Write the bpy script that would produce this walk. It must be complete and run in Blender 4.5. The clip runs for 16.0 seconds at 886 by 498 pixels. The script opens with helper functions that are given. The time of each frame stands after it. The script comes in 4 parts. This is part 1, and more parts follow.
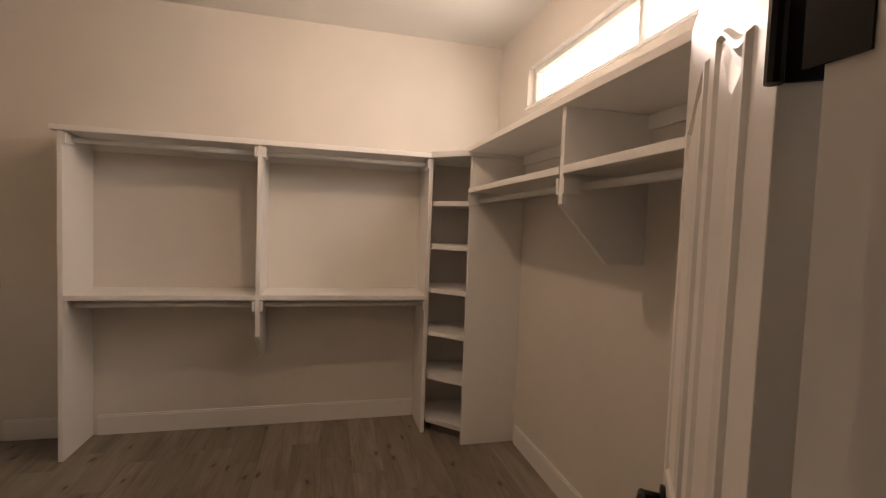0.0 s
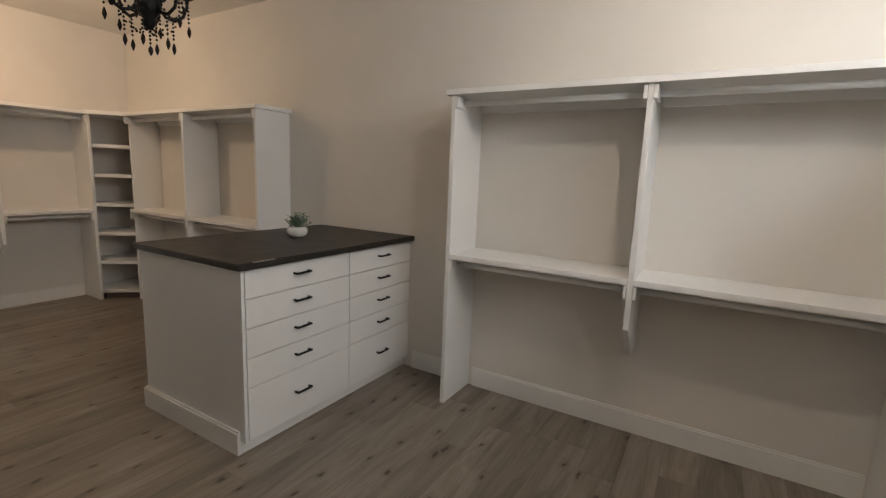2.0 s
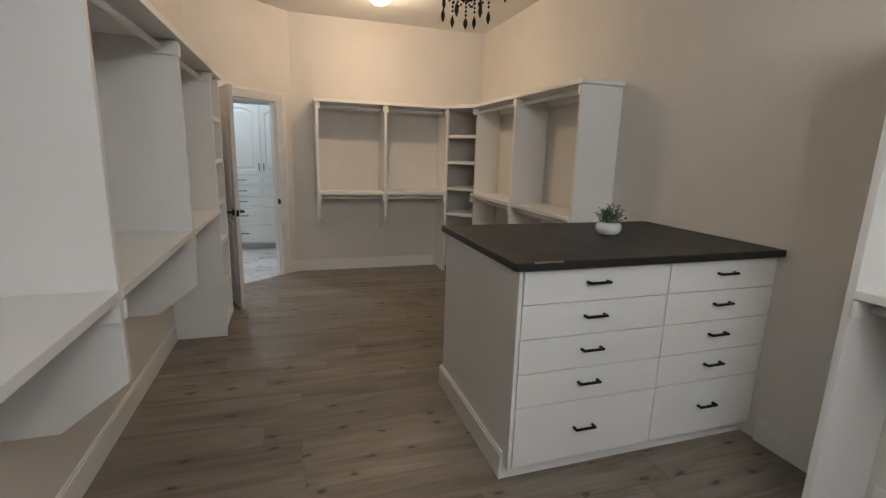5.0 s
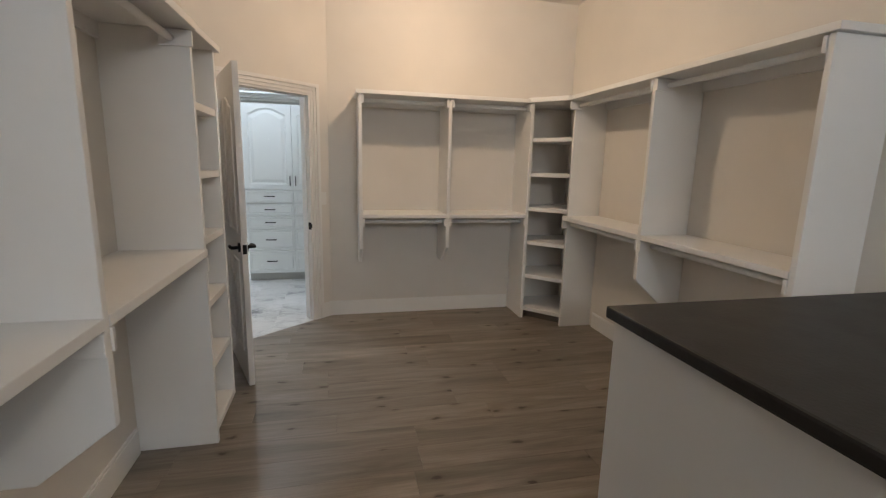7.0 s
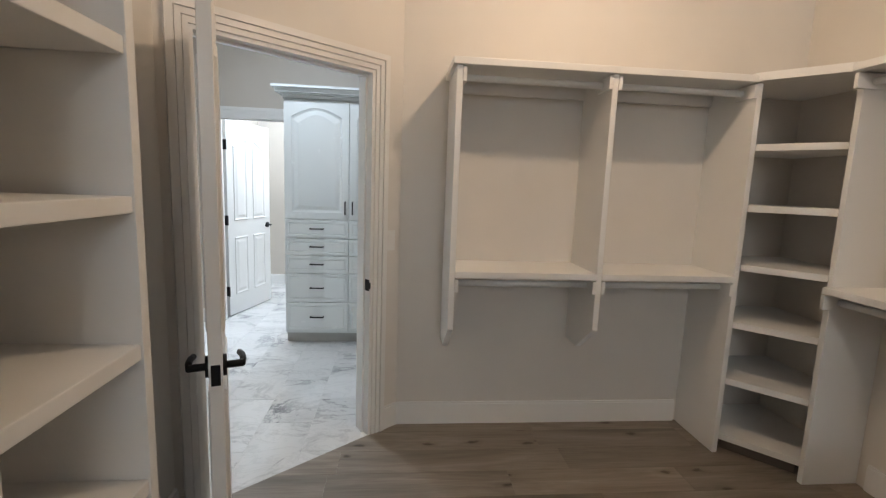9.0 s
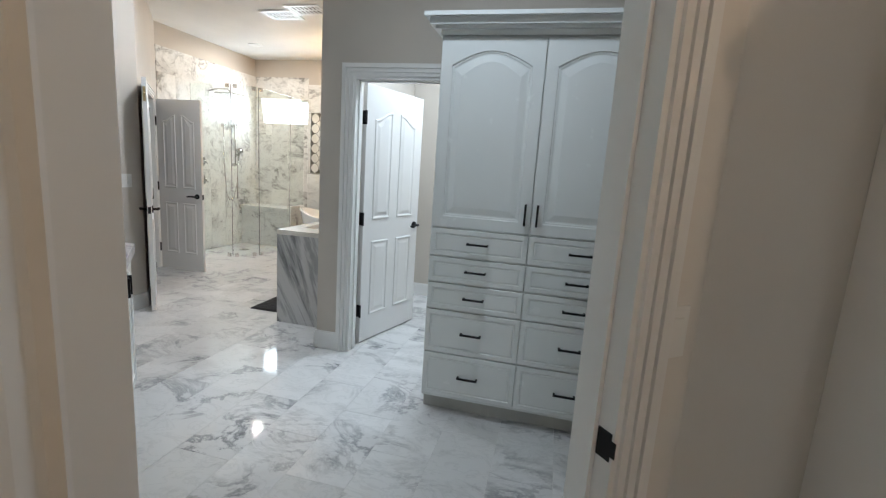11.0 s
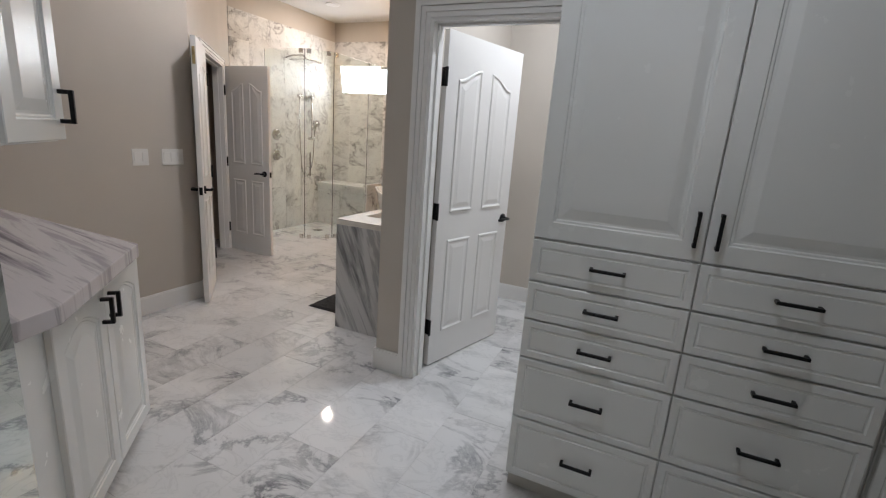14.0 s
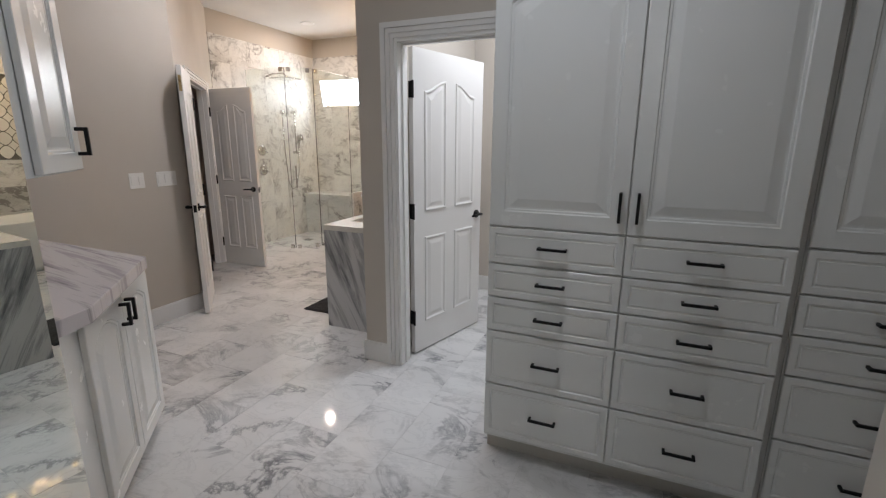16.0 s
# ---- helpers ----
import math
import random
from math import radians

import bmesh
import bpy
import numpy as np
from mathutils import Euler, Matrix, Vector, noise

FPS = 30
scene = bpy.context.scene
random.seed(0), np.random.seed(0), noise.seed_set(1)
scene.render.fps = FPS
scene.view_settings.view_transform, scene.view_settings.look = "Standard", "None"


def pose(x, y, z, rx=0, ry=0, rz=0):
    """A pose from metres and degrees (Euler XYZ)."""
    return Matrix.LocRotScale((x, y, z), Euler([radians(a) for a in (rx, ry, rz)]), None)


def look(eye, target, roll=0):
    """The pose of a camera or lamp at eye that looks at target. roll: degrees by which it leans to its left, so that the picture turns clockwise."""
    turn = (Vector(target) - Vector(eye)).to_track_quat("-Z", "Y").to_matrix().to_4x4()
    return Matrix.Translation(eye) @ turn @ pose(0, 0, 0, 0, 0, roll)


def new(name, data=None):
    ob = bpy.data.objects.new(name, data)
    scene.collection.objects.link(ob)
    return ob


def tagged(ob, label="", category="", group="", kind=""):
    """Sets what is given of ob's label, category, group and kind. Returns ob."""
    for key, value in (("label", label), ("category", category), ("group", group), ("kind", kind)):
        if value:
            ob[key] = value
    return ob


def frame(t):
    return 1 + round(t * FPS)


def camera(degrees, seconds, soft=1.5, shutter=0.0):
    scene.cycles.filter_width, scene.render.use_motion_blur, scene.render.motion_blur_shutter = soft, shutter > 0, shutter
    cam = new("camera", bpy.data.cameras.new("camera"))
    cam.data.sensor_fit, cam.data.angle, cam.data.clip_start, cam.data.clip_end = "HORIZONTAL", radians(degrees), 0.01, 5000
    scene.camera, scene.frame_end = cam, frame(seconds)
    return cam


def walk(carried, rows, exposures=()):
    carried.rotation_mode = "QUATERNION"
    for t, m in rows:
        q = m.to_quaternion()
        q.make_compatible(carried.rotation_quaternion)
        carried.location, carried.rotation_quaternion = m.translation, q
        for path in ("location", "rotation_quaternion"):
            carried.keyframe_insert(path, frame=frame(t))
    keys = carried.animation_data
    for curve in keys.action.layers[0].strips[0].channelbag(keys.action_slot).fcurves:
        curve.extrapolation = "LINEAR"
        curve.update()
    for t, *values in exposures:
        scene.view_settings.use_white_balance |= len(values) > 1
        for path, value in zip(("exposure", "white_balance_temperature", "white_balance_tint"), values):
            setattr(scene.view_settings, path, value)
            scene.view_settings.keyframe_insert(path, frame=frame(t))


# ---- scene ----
cam = camera(88.4, 16.0, 1.25)

# seconds, eye, target, roll
PATH = [
    (0, (-0.103, 0.016, 1.56), (0.386, 1.953, 1.459), 2.2),
    (0.5, (-0.129, 0.198, 1.567), (-0.055, 2.185, 1.359), 2.4),
    (1, (-0.15, 0.358, 1.576), (-0.497, 2.309, 1.306), 2.9),
    (1.5, (-0.148, 0.531, 1.569), (-0.811, 2.392, 1.26), 2.9),
    (2, (-0.21, 0.718, 1.553), (-1.217, 2.416, 1.234), 2.3),
    (2.5, (-0.297, 0.875, 1.548), (-1.549, 2.396, 1.202), 2.1),
    (3, (-0.327, 1.028, 1.545), (-1.795, 2.334, 1.172), 2.4),
    (3.5, (-0.337, 1.159, 1.546), (-1.952, 2.276, 1.165), 2.2),
    (4, (-0.359, 1.22, 1.55), (-2.081, 2.158, 1.156), 2.1),
    (4.5, (-0.404, 1.245, 1.536), (-2.211, 2.001, 1.131), 2.0),
    (5, (-0.566, 1.244, 1.511), (-2.427, 1.852, 1.101), 1.7),
    (5.2, (-0.663, 1.238, 1.511), (-2.539, 1.797, 1.102), 1.4),
    (7.3, (-2.330, 1.322, 1.482), (-4.250, 1.748, 1.125), 1.5),
    (7.5, (-2.520, 1.322, 1.487), (-4.443, 1.732, 1.140), 1.5),
    (8, (-2.959, 1.345, 1.482), (-4.901, 1.704, 1.164), 0.9),
    (8.2, (-3.131, 1.338, 1.475), (-5.080, 1.668, 1.167), 1.0),
    (10.3, (-4.885, 1.031, 1.465), (-6.854, 0.866, 1.155), 3.5),
    (10.5, (-5.049, 1.013, 1.463), (-7.009, 0.777, 1.139), 3.6),
    (10.7, (-5.197, 0.979, 1.439), (-7.147, 0.671, 1.115), 4.1),
    (11, (-5.388, 0.902, 1.452), (-7.305, 0.445, 1.106), 3.8),
    (11.5, (-5.676, 0.805, 1.454), (-7.511, 0.102, 1.081), 4.0),
    (12, (-5.89, 0.752, 1.469), (-7.619, -0.179, 1.089), 3.9),
    (12.5, (-6.005, 0.692, 1.464), (-7.669, -0.337, 1.05), 3.7),
    (13, (-6.046, 0.675, 1.452), (-7.69, -0.374, 1.007), 3.9),
    (13.5, (-6.115, 0.648, 1.441), (-7.801, -0.318, 0.969), 4.5),
    (14, (-6.216, 0.596, 1.464), (-7.995, -0.185, 0.988), 4.2),
    (14.5, (-6.226, 0.625, 1.467), (-8.033, -0.086, 0.988), 3.2),
    (15, (-6.132, 0.728, 1.472), (-7.942, 0.021, 0.996), 2.0),
    (15.5, (-6.025, 0.8, 1.472), (-7.826, 0.066, 1.007), 1.1),
    (16, (-6.005, 0.805, 1.479), (-7.797, 0.046, 1.019), 0.3),
]

# Exposure (stops, kelvin, tint) as the clip's camera drifts.
EXPOSURES = [(0.0, -0.64, 9000, 29), (0.5, -0.38, 8400, 27), (1.0, -0.36, 7700, 22), (2.0, -0.22, 6600, 13), (3.5, -0.05, 6100, 9), (5.0, -0.12, 6200, 10), (8.2, 0.1, 6100, 11),
             (10.3, -0.3, 6100, 11), (11.0, -0.6, 6050, 9), (11.6, -0.87, 6050, 6), (12.5, -1.08, 6450, 13), (16.0, -1.03, 6700, 18)]
walk(cam, [(t, look(eye, target, roll)) for t, eye, target, roll in PATH], EXPOSURES)

# ---- light ----
world = bpy.data.worlds.new("sky")
scene.world = world
world.use_nodes = True
sky = world.node_tree.nodes.new("ShaderNodeTexSky")
sky.sky_type = "NISHITA"
sky.sun_disc = False
sky.sun_elevation, sky.sun_rotation = radians(40), radians(120)
world.node_tree.links.new(sky.outputs[0], world.node_tree.nodes["Background"].inputs[0])
world.node_tree.nodes["Background"].inputs[1].default_value = 0.08


def lamp(name, kind, m, watts, colour, size=0.1, size_y=None):
    data = bpy.data.lights.new(name, kind)
    data.energy, data.color = watts, colour
    if kind == "AREA":
        data.size = size
        if size_y:
            data.shape, data.size_y = "RECTANGLE", size_y
    else:
        data.shadow_soft_size = size
    ob = new(name, data)
    ob.matrix_world = m
    return ob


WARM, COOL, SOFT = (1.0, 0.66, 0.38), (0.86, 0.94, 1.0), (1.0, 0.9, 0.78)
DOWN = pose(0, 0, 0)
# closet: a flush ceiling lamp at each end, daylight through the high window
lamp("closet_lamp", "POINT", pose(-5.3, 2.08, 2.845), 31, (1.0, 0.73, 0.48), 0.04)
lamp("closet_lamp", "POINT", pose(-0.05, 2.08, 2.845), 29, (1.0, 0.89, 0.76), 0.04)
lamp("closet_window_light", "AREA", pose(1.22, 2.0, 2.57, 0, 72, 0), 22, COOL, 0.24, 2.1)
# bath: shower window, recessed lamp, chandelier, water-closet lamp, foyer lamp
lamp("shower_window_light", "AREA", pose(-12.3, -3.6, 2.21, 0, -80, 0), 26, COOL, 0.38, 0.78)
lamp("shower_lamp", "AREA", pose(-11.5, -3.55, 3.02), 20, SOFT, 0.08)
lamp("bath_chandelier_light", "POINT", pose(-11.70, -1.92, 2.46), 48, (1.0, 0.64, 0.33), 0.16)
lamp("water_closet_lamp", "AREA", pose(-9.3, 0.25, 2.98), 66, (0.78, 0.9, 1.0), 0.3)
lamp("foyer_lamp", "AREA", pose(-7.15, 0.37, 3.0), 21, (0.84, 0.93, 1.0), 0.12)
# added fill with no known source, brightens linen doors and walls
lamp("bath_lamp", "AREA", pose(-8.8, -1.85, 3.02), 38, (0.90, 0.95, 1.0), 0.12)

# ---- materials ----


def node_mat(name, rough=0.5, metal=0.0, colour=(0.8, 0.8, 0.8)):
    m = bpy.data.materials.new(name)
    m.use_nodes = True
    n = m.node_tree.nodes
    b = n["Principled BSDF"]
    b.inputs["Base Color"].default_value = (*colour, 1)
    b.inputs["Roughness"].default_value = rough
    b.inputs["Metallic"].default_value = metal
    return m, n, m.node_tree.links, b


def ramp(n, links, src, stops):
    r = n.new("ShaderNodeValToRGB")
    e = r.color_ramp.elements
    while len(e) < len(stops):
        e.new(0.5)
    for el, (p, c) in zip(e, stops):
        el.position, el.color = p, (*c, 1) if len(c) == 3 else c
    links.new(src, r.inputs[0])
    return r


def noise_tex(n, links, vec, scale, detail=4, rough=0.55, dist=0.0):
    t = n.new("ShaderNodeTexNoise")
    t.inputs["Scale"].default_value, t.inputs["Detail"].default_value = scale, detail
    t.inputs["Roughness"].default_value, t.inputs["Distortion"].default_value = rough, dist
    if vec is not None:
        links.new(vec, t.inputs["Vector"])
    return t


def bump(n, links, b, src, strength, dist=0.002):
    k = n.new("ShaderNodeBump")
    k.inputs["Strength"].default_value, k.inputs["Distance"].default_value = strength, dist
    links.new(src, k.inputs["Height"])
    links.new(k.outputs[0], b.inputs["Normal"])


def position(n):
    return n.new("ShaderNodeNewGeometry").outputs["Position"]


def paint(name, colour, rough=0.6, grain=0.15, scale=220, spread=0.06):
    m, n, l, b = node_mat(name, rough, 0, colour)
    p = position(n)
    big = noise_tex(n, l, p, 1.3, 3)
    lo = tuple(c * (1 - spread) for c in colour)
    hi = tuple(min(1, c * (1 + spread * 0.5)) for c in colour)
    r = ramp(n, l, big.outputs[0], [(0.3, lo), (0.7, hi)])
    l.new(r.outputs[0], b.inputs["Base Color"])
    rr = n.new("ShaderNodeMapRange")
    rr.inputs[3].default_value, rr.inputs[4].default_value = rough - 0.06, rough + 0.08
    l.new(noise_tex(n, l, p, 9).outputs[0], rr.inputs[0])
    l.new(rr.outputs[0], b.inputs["Roughness"])
    bump(n, l, b, noise_tex(n, l, p, scale, 2).outputs[0], grain, 0.001)
    return m


def wood_planks():
    m, n, l, b = node_mat("plank_oak", 0.42)
    info = n.new("ShaderNodeObjectInfo")
    comb = n.new("ShaderNodeCombineXYZ")
    for i in range(3):
        l.new(info.outputs["Random"], comb.inputs[i])
    off = n.new("ShaderNodeVectorMath")
    off.operation = "SCALE"
    off.inputs["Scale"].default_value = 37.0
    l.new(comb.outputs[0], off.inputs[0])
    add = n.new("ShaderNodeVectorMath")
    l.new(position(n), add.inputs[0])
    l.new(off.outputs[0], add.inputs[1])

    def stretched(sx, sy):
        mp = n.new("ShaderNodeMapping")
        mp.inputs["Scale"].default_value = (sx, sy, 1.0)
        l.new(add.outputs[0], mp.inputs[0])
        return mp.outputs[0]
    grain = noise_tex(n, l, stretched(4.2, 0.5), 2.2, 7, 0.6, 0.9)
    base = ramp(n, l, grain.outputs[0], [(0.26, (0.135, 0.112, 0.09)), (0.44, (0.215, 0.182, 0.148)), (0.6, (0.275, 0.236, 0.196)), (0.78, (0.35, 0.306, 0.262))])
    fine = noise_tex(n, l, stretched(70.0, 2.4), 1.6, 4, 0.6, 0.3)
    streak = ramp(n, l, fine.outputs[0], [(0.3, (0.82, 0.80, 0.78)), (0.6, (1, 1, 1))])
    warp = noise_tex(n, l, stretched(9.0, 5.0), 2.0, 3, 0.6)
    bent = n.new("ShaderNodeVectorMath")
    bent.operation = "MULTIPLY_ADD"
    bent.inputs[1].default_value = (0.35, 0.35, 0.0)
    l.new(warp.outputs["Color"], bent.inputs[0])
    l.new(stretched(8.0, 3.6), bent.inputs[2])
    vor = n.new("ShaderNodeTexVoronoi")
    vor.inputs["Scale"].default_value = 1.0
    vor.voronoi_dimensions = "2D"
    l.new(bent.outputs[0], vor.inputs["Vector"])
    knot = ramp(n, l, vor.outputs["Distance"], [(0.05, (0.30, 0.25, 0.21)), (0.085, (0.52, 0.47, 0.43)), (0.13, (0.86, 0.84, 0.82)), (0.30, (1, 1, 1))])
    gate = n.new("ShaderNodeMath")
    gate.operation = "GREATER_THAN"
    gate.inputs[1].default_value = 0.74
    sep = n.new("ShaderNodeSeparateColor")
    l.new(vor.outputs["Color"], sep.inputs[0])
    l.new(sep.outputs[0], gate.inputs[0])

    def times(fac, p, q):
        k = n.new("ShaderNodeMix")
        k.data_type, k.blend_type = "RGBA", "MULTIPLY"
        k.inputs[0].default_value = 1.0
        if fac is not None:
            l.new(fac, k.inputs[0])
        l.new(p, k.inputs[6])
        l.new(q, k.inputs[7])
        return k.outputs[2]
    colour = times(gate.outputs[0], times(None, base.outputs[0], streak.outputs[0]), knot.outputs[0])
    hsv = n.new("ShaderNodeHueSaturation")
    val = n.new("ShaderNodeMapRange")
    val.inputs[3].default_value, val.inputs[4].default_value = 0.84, 1.16
    l.new(info.outputs["Random"], val.inputs[0])
    l.new(val.outputs[0], hsv.inputs["Value"])
    l.new(colour, hsv.inputs["Color"])
    l.new(hsv.outputs[0], b.inputs["Base Color"])
    bump(n, l, b, fine.outputs[0], 0.10, 0.0012)
    return m


def marble(name, light, vein, rough, scale=1.0, strength=1.0, turn=0.6, per_piece=True, stretch=2.6, spread=(0.8, 1.06)):
    m, n, l, b = node_mat(name, rough)
    vec = position(n)
    if per_piece:
        info = n.new("ShaderNodeObjectInfo")
        comb = n.new("ShaderNodeCombineXYZ")
        for i in range(3):
            l.new(info.outputs["Random"], comb.inputs[i])
        sc = n.new("ShaderNodeVectorMath")
        sc.operation = "SCALE"
        sc.inputs["Scale"].default_value = 53.0
        l.new(comb.outputs[0], sc.inputs[0])
        add = n.new("ShaderNodeVectorMath")
        l.new(vec, add.inputs[0])
        l.new(sc.outputs[0], add.inputs[1])
        vec = add.outputs[0]
    mp = n.new("ShaderNodeMapping")
    mp.inputs["Rotation"].default_value = (turn, turn * 0.7, turn)
    mp.inputs["Scale"].default_value = (scale * stretch, scale, scale * stretch)
    l.new(vec, mp.inputs[0])
    v1 = noise_tex(n, l, mp.outputs[0], 1.5, 8, 0.64, 0.8)
    white, black = (1, 1, 1), (0, 0, 0)
    r1 = ramp(n, l, v1.outputs[0], [(0.462, black), (0.496, white), (0.506, white), (0.548, black)])
    v2 = noise_tex(n, l, mp.outputs[0], 0.8, 6, 0.6, 0.9)
    r2 = ramp(n, l, v2.outputs[0], [(0.42, black), (0.72, white)])
    v3 = noise_tex(n, l, mp.outputs[0], 4.2, 6, 0.62, 1.0)
    r3 = ramp(n, l, v3.outputs[0], [(0.47, black), (0.5, white), (0.53, black)])
    gate = n.new("ShaderNodeMath")
    gate.operation = "MULTIPLY"
    l.new(r1.outputs[0], gate.inputs[0])
    l.new(r2.outputs[0], gate.inputs[1])
    s1 = n.new("ShaderNodeMath")
    s1.operation = "MULTIPLY_ADD"
    s1.inputs[1].default_value = 0.22
    if per_piece:
        blot = n.new("ShaderNodeMapRange")
        blot.inputs[1].default_value, blot.inputs[2].default_value = 0.55, 0.95
        blot.inputs[3].default_value, blot.inputs[4].default_value = 0.12, 0.62
        l.new(info.outputs["Random"], blot.inputs[0])
        l.new(blot.outputs[0], s1.inputs[1])
    l.new(r2.outputs[0], s1.inputs[0])
    l.new(gate.outputs[0], s1.inputs[2])
    s2 = n.new("ShaderNodeMath")
    s2.operation = "MULTIPLY_ADD"
    s2.inputs[1].default_value = 0.16
    l.new(r3.outputs[0], s2.inputs[0])
    l.new(s1.outputs[0], s2.inputs[2])
    fac = n.new("ShaderNodeMath")
    fac.operation, fac.use_clamp = "MULTIPLY", True
    fac.inputs[1].default_value = strength
    l.new(s2.outputs[0], fac.inputs[0])
    mix = n.new("ShaderNodeMix")
    mix.data_type = "RGBA"
    mix.inputs[6].default_value, mix.inputs[7].default_value = (*light, 1), (*vein, 1)
    l.new(fac.outputs[0], mix.inputs[0])
    out = mix.outputs[2]
    if per_piece:
        hsv = n.new("ShaderNodeHueSaturation")
        val = n.new("ShaderNodeMapRange")
        val.inputs[3].default_value, val.inputs[4].default_value = spread
        l.new(info.outputs["Random"], val.inputs[0])
        l.new(val.outputs[0], hsv.inputs["Value"])
        l.new(out, hsv.inputs["Color"])
        out = hsv.outputs[0]
    l.new(out, b.inputs["Base Color"])
    return m


def bands(name, light, dark, rough, tilt, scale, spin=0.0):
    """Stone with long soft bands and fine feathering, lying across the slab."""
    m, n, l, b = node_mat(name, rough)
    mp = n.new("ShaderNodeMapping")
    mp.inputs["Rotation"].default_value = (tilt[0] + 0.0, tilt[1], tilt[2] + spin)
    l.new(position(n), mp.inputs[0])
    st = n.new("ShaderNodeMapping")
    st.inputs["Scale"].default_value = (0.35, scale, 0.35)
    l.new(mp.outputs[0], st.inputs[0])
    a = noise_tex(n, l, st.outputs[0], 1.0, 7, 0.62, 1.3)
    f = noise_tex(n, l, st.outputs[0], 4.5, 6, 0.65, 1.2)
    mix = n.new("ShaderNodeMath")
    mix.operation = "MULTIPLY_ADD"
    mix.inputs[1].default_value = 0.28
    l.new(f.outputs[0], mix.inputs[0])
    l.new(a.outputs[0], mix.inputs[2])
    mid = tuple((p + q) / 2 for p, q in zip(light, dark))
    r = ramp(n, l, mix.outputs[0], [(0.50, dark), (0.57, mid), (0.635, light), (0.70, light), (0.75, mid)])
    l.new(r.outputs[0], b.inputs["Base Color"])
    return m


def metal(name, colour, rough, metallic=1.0):
    m, n, l, b = node_mat(name, rough, metallic, colour)
    rr = n.new("ShaderNodeMapRange")
    rr.inputs[3].default_value, rr.inputs[4].default_value = max(0.02, rough - 0.06), rough + 0.08
    l.new(noise_tex(n, l, position(n), 60).outputs[0], rr.inputs[0])
    l.new(rr.outputs[0], b.inputs["Roughness"])
    return m


def glow(name, colour, strength):
    m, n, l, b = node_mat(name, 0.5, 0, colour)
    b.inputs["Emission Color"].default_value = (*colour, 1)
    b.inputs["Emission Strength"].default_value = strength
    return m


def glass(name, tint, rough=0.0):
    m, n, l, b = node_mat(name, rough, 0, tint)
    b.inputs["Transmission Weight"].default_value = 1.0
    b.inputs["IOR"].default_value = 1.45
    return m


M_WALL = paint("closet_wall_paint", (0.74, 0.705, 0.655), 0.62, 0.25, 160)
M_CEIL = paint("ceiling_paint", (0.76, 0.745, 0.715), 0.7, 0.35, 120)
M_BATH = paint("bath_wall_paint", (0.55, 0.50, 0.44), 0.58, 0.25, 160)
M_WHITE = paint("white_satin_paint", (0.83, 0.825, 0.81), 0.38, 0.06, 260, 0.03)
M_TRIM = paint("white_trim_paint", (0.80, 0.79, 0.77), 0.32, 0.05, 260, 0.03)
M_CAB = paint("cabinet_lacquer", (0.78, 0.80, 0.79), 0.24, 0.04, 200, 0.03)
M_GREY = paint("toe_kick_paint", (0.50, 0.49, 0.46), 0.5, 0.05, 200)
M_PLANK = wood_planks()
# dark floor joints; also shade put into the colour of toe kicks and vents
M_SUB = paint("joint_shadow", (0.15, 0.125, 0.105), 0.8, 0.1)
M_GROUT = paint("pale_grout", (0.62, 0.61, 0.59), 0.7, 0.2)
M_MARBLE = marble("polished_marble_floor", (0.73, 0.725, 0.715), (0.16, 0.163, 0.175), 0.06, 1.25, 0.75, 0.6, True, 1.5, (0.88, 1.03))
M_SHOWER = marble("shower_marble", (0.80, 0.79, 0.76), (0.25, 0.24, 0.225), 0.36, 1.2, 1.25, 0.9, True, 2.2, (0.9, 1.04))
M_SLAB = bands("grey_veined_slab", (0.58, 0.58, 0.58), (0.17, 0.175, 0.185), 0.12, (-0.42, 0.0, 0.0), 3.6)
M_COUNTER = bands("striped_grey_counter", (0.66, 0.63, 0.65), (0.21, 0.195, 0.22), 0.14, (0.0, 0.0, 0.15), 6.0, 1.57)
M_BLACK = metal("matte_black_metal", (0.012, 0.012, 0.013), 0.42, 0.6)
M_TOP = paint("black_leathered_top", (0.014, 0.0125, 0.011), 0.46, 0.5, 90, 0.25)
M_CHROME = metal("brushed_nickel", (0.62, 0.60, 0.57), 0.2)
M_BRASS = metal("satin_brass", (0.55, 0.42, 0.22), 0.28)
M_MIRROR = node_mat("mirror_silver", 0.0, 1.0, (0.74, 0.80, 0.77))[0]
M_GLASS = glass("clear_glass", (0.94, 0.985, 0.96))
M_CRYSTAL = glass("crystal", (1, 1, 1))
M_PORCELAIN = node_mat("white_porcelain", 0.08, 0, (0.82, 0.82, 0.80))[0]
M_SKY = glow("sky_backdrop", (0.93, 0.97, 1.0), 8.0)
M_BULB = glow("warm_bulb", (1.0, 0.66, 0.26), 36.0)
M_LAMP = glow("warm_lamp_glass", (1.0, 0.62, 0.28), 5.0)
M_CAN = glow("recessed_lamp_lens", (1.0, 0.9, 0.76), 9.0)
M_MAT = paint("black_bath_mat", (0.02, 0.02, 0.021), 0.95, 1.0, 300, 0.3)
M_LEAF = paint("succulent_leaf", (0.16, 0.24, 0.17), 0.5, 0.1, 90, 0.35)
M_BEAD = node_mat("black_glass_bead", 0.06, 0, (0.012, 0.012, 0.014))[0]
M_PLASTIC = paint("switch_plastic", (0.80, 0.79, 0.76), 0.35, 0.02)
M_MOSAIC = marble("cream_mosaic_marble", (0.80, 0.77, 0.70), (0.55, 0.53, 0.49), 0.18, 2.0, 0.6, 0.8, True, 1.6, (0.88, 1.05))
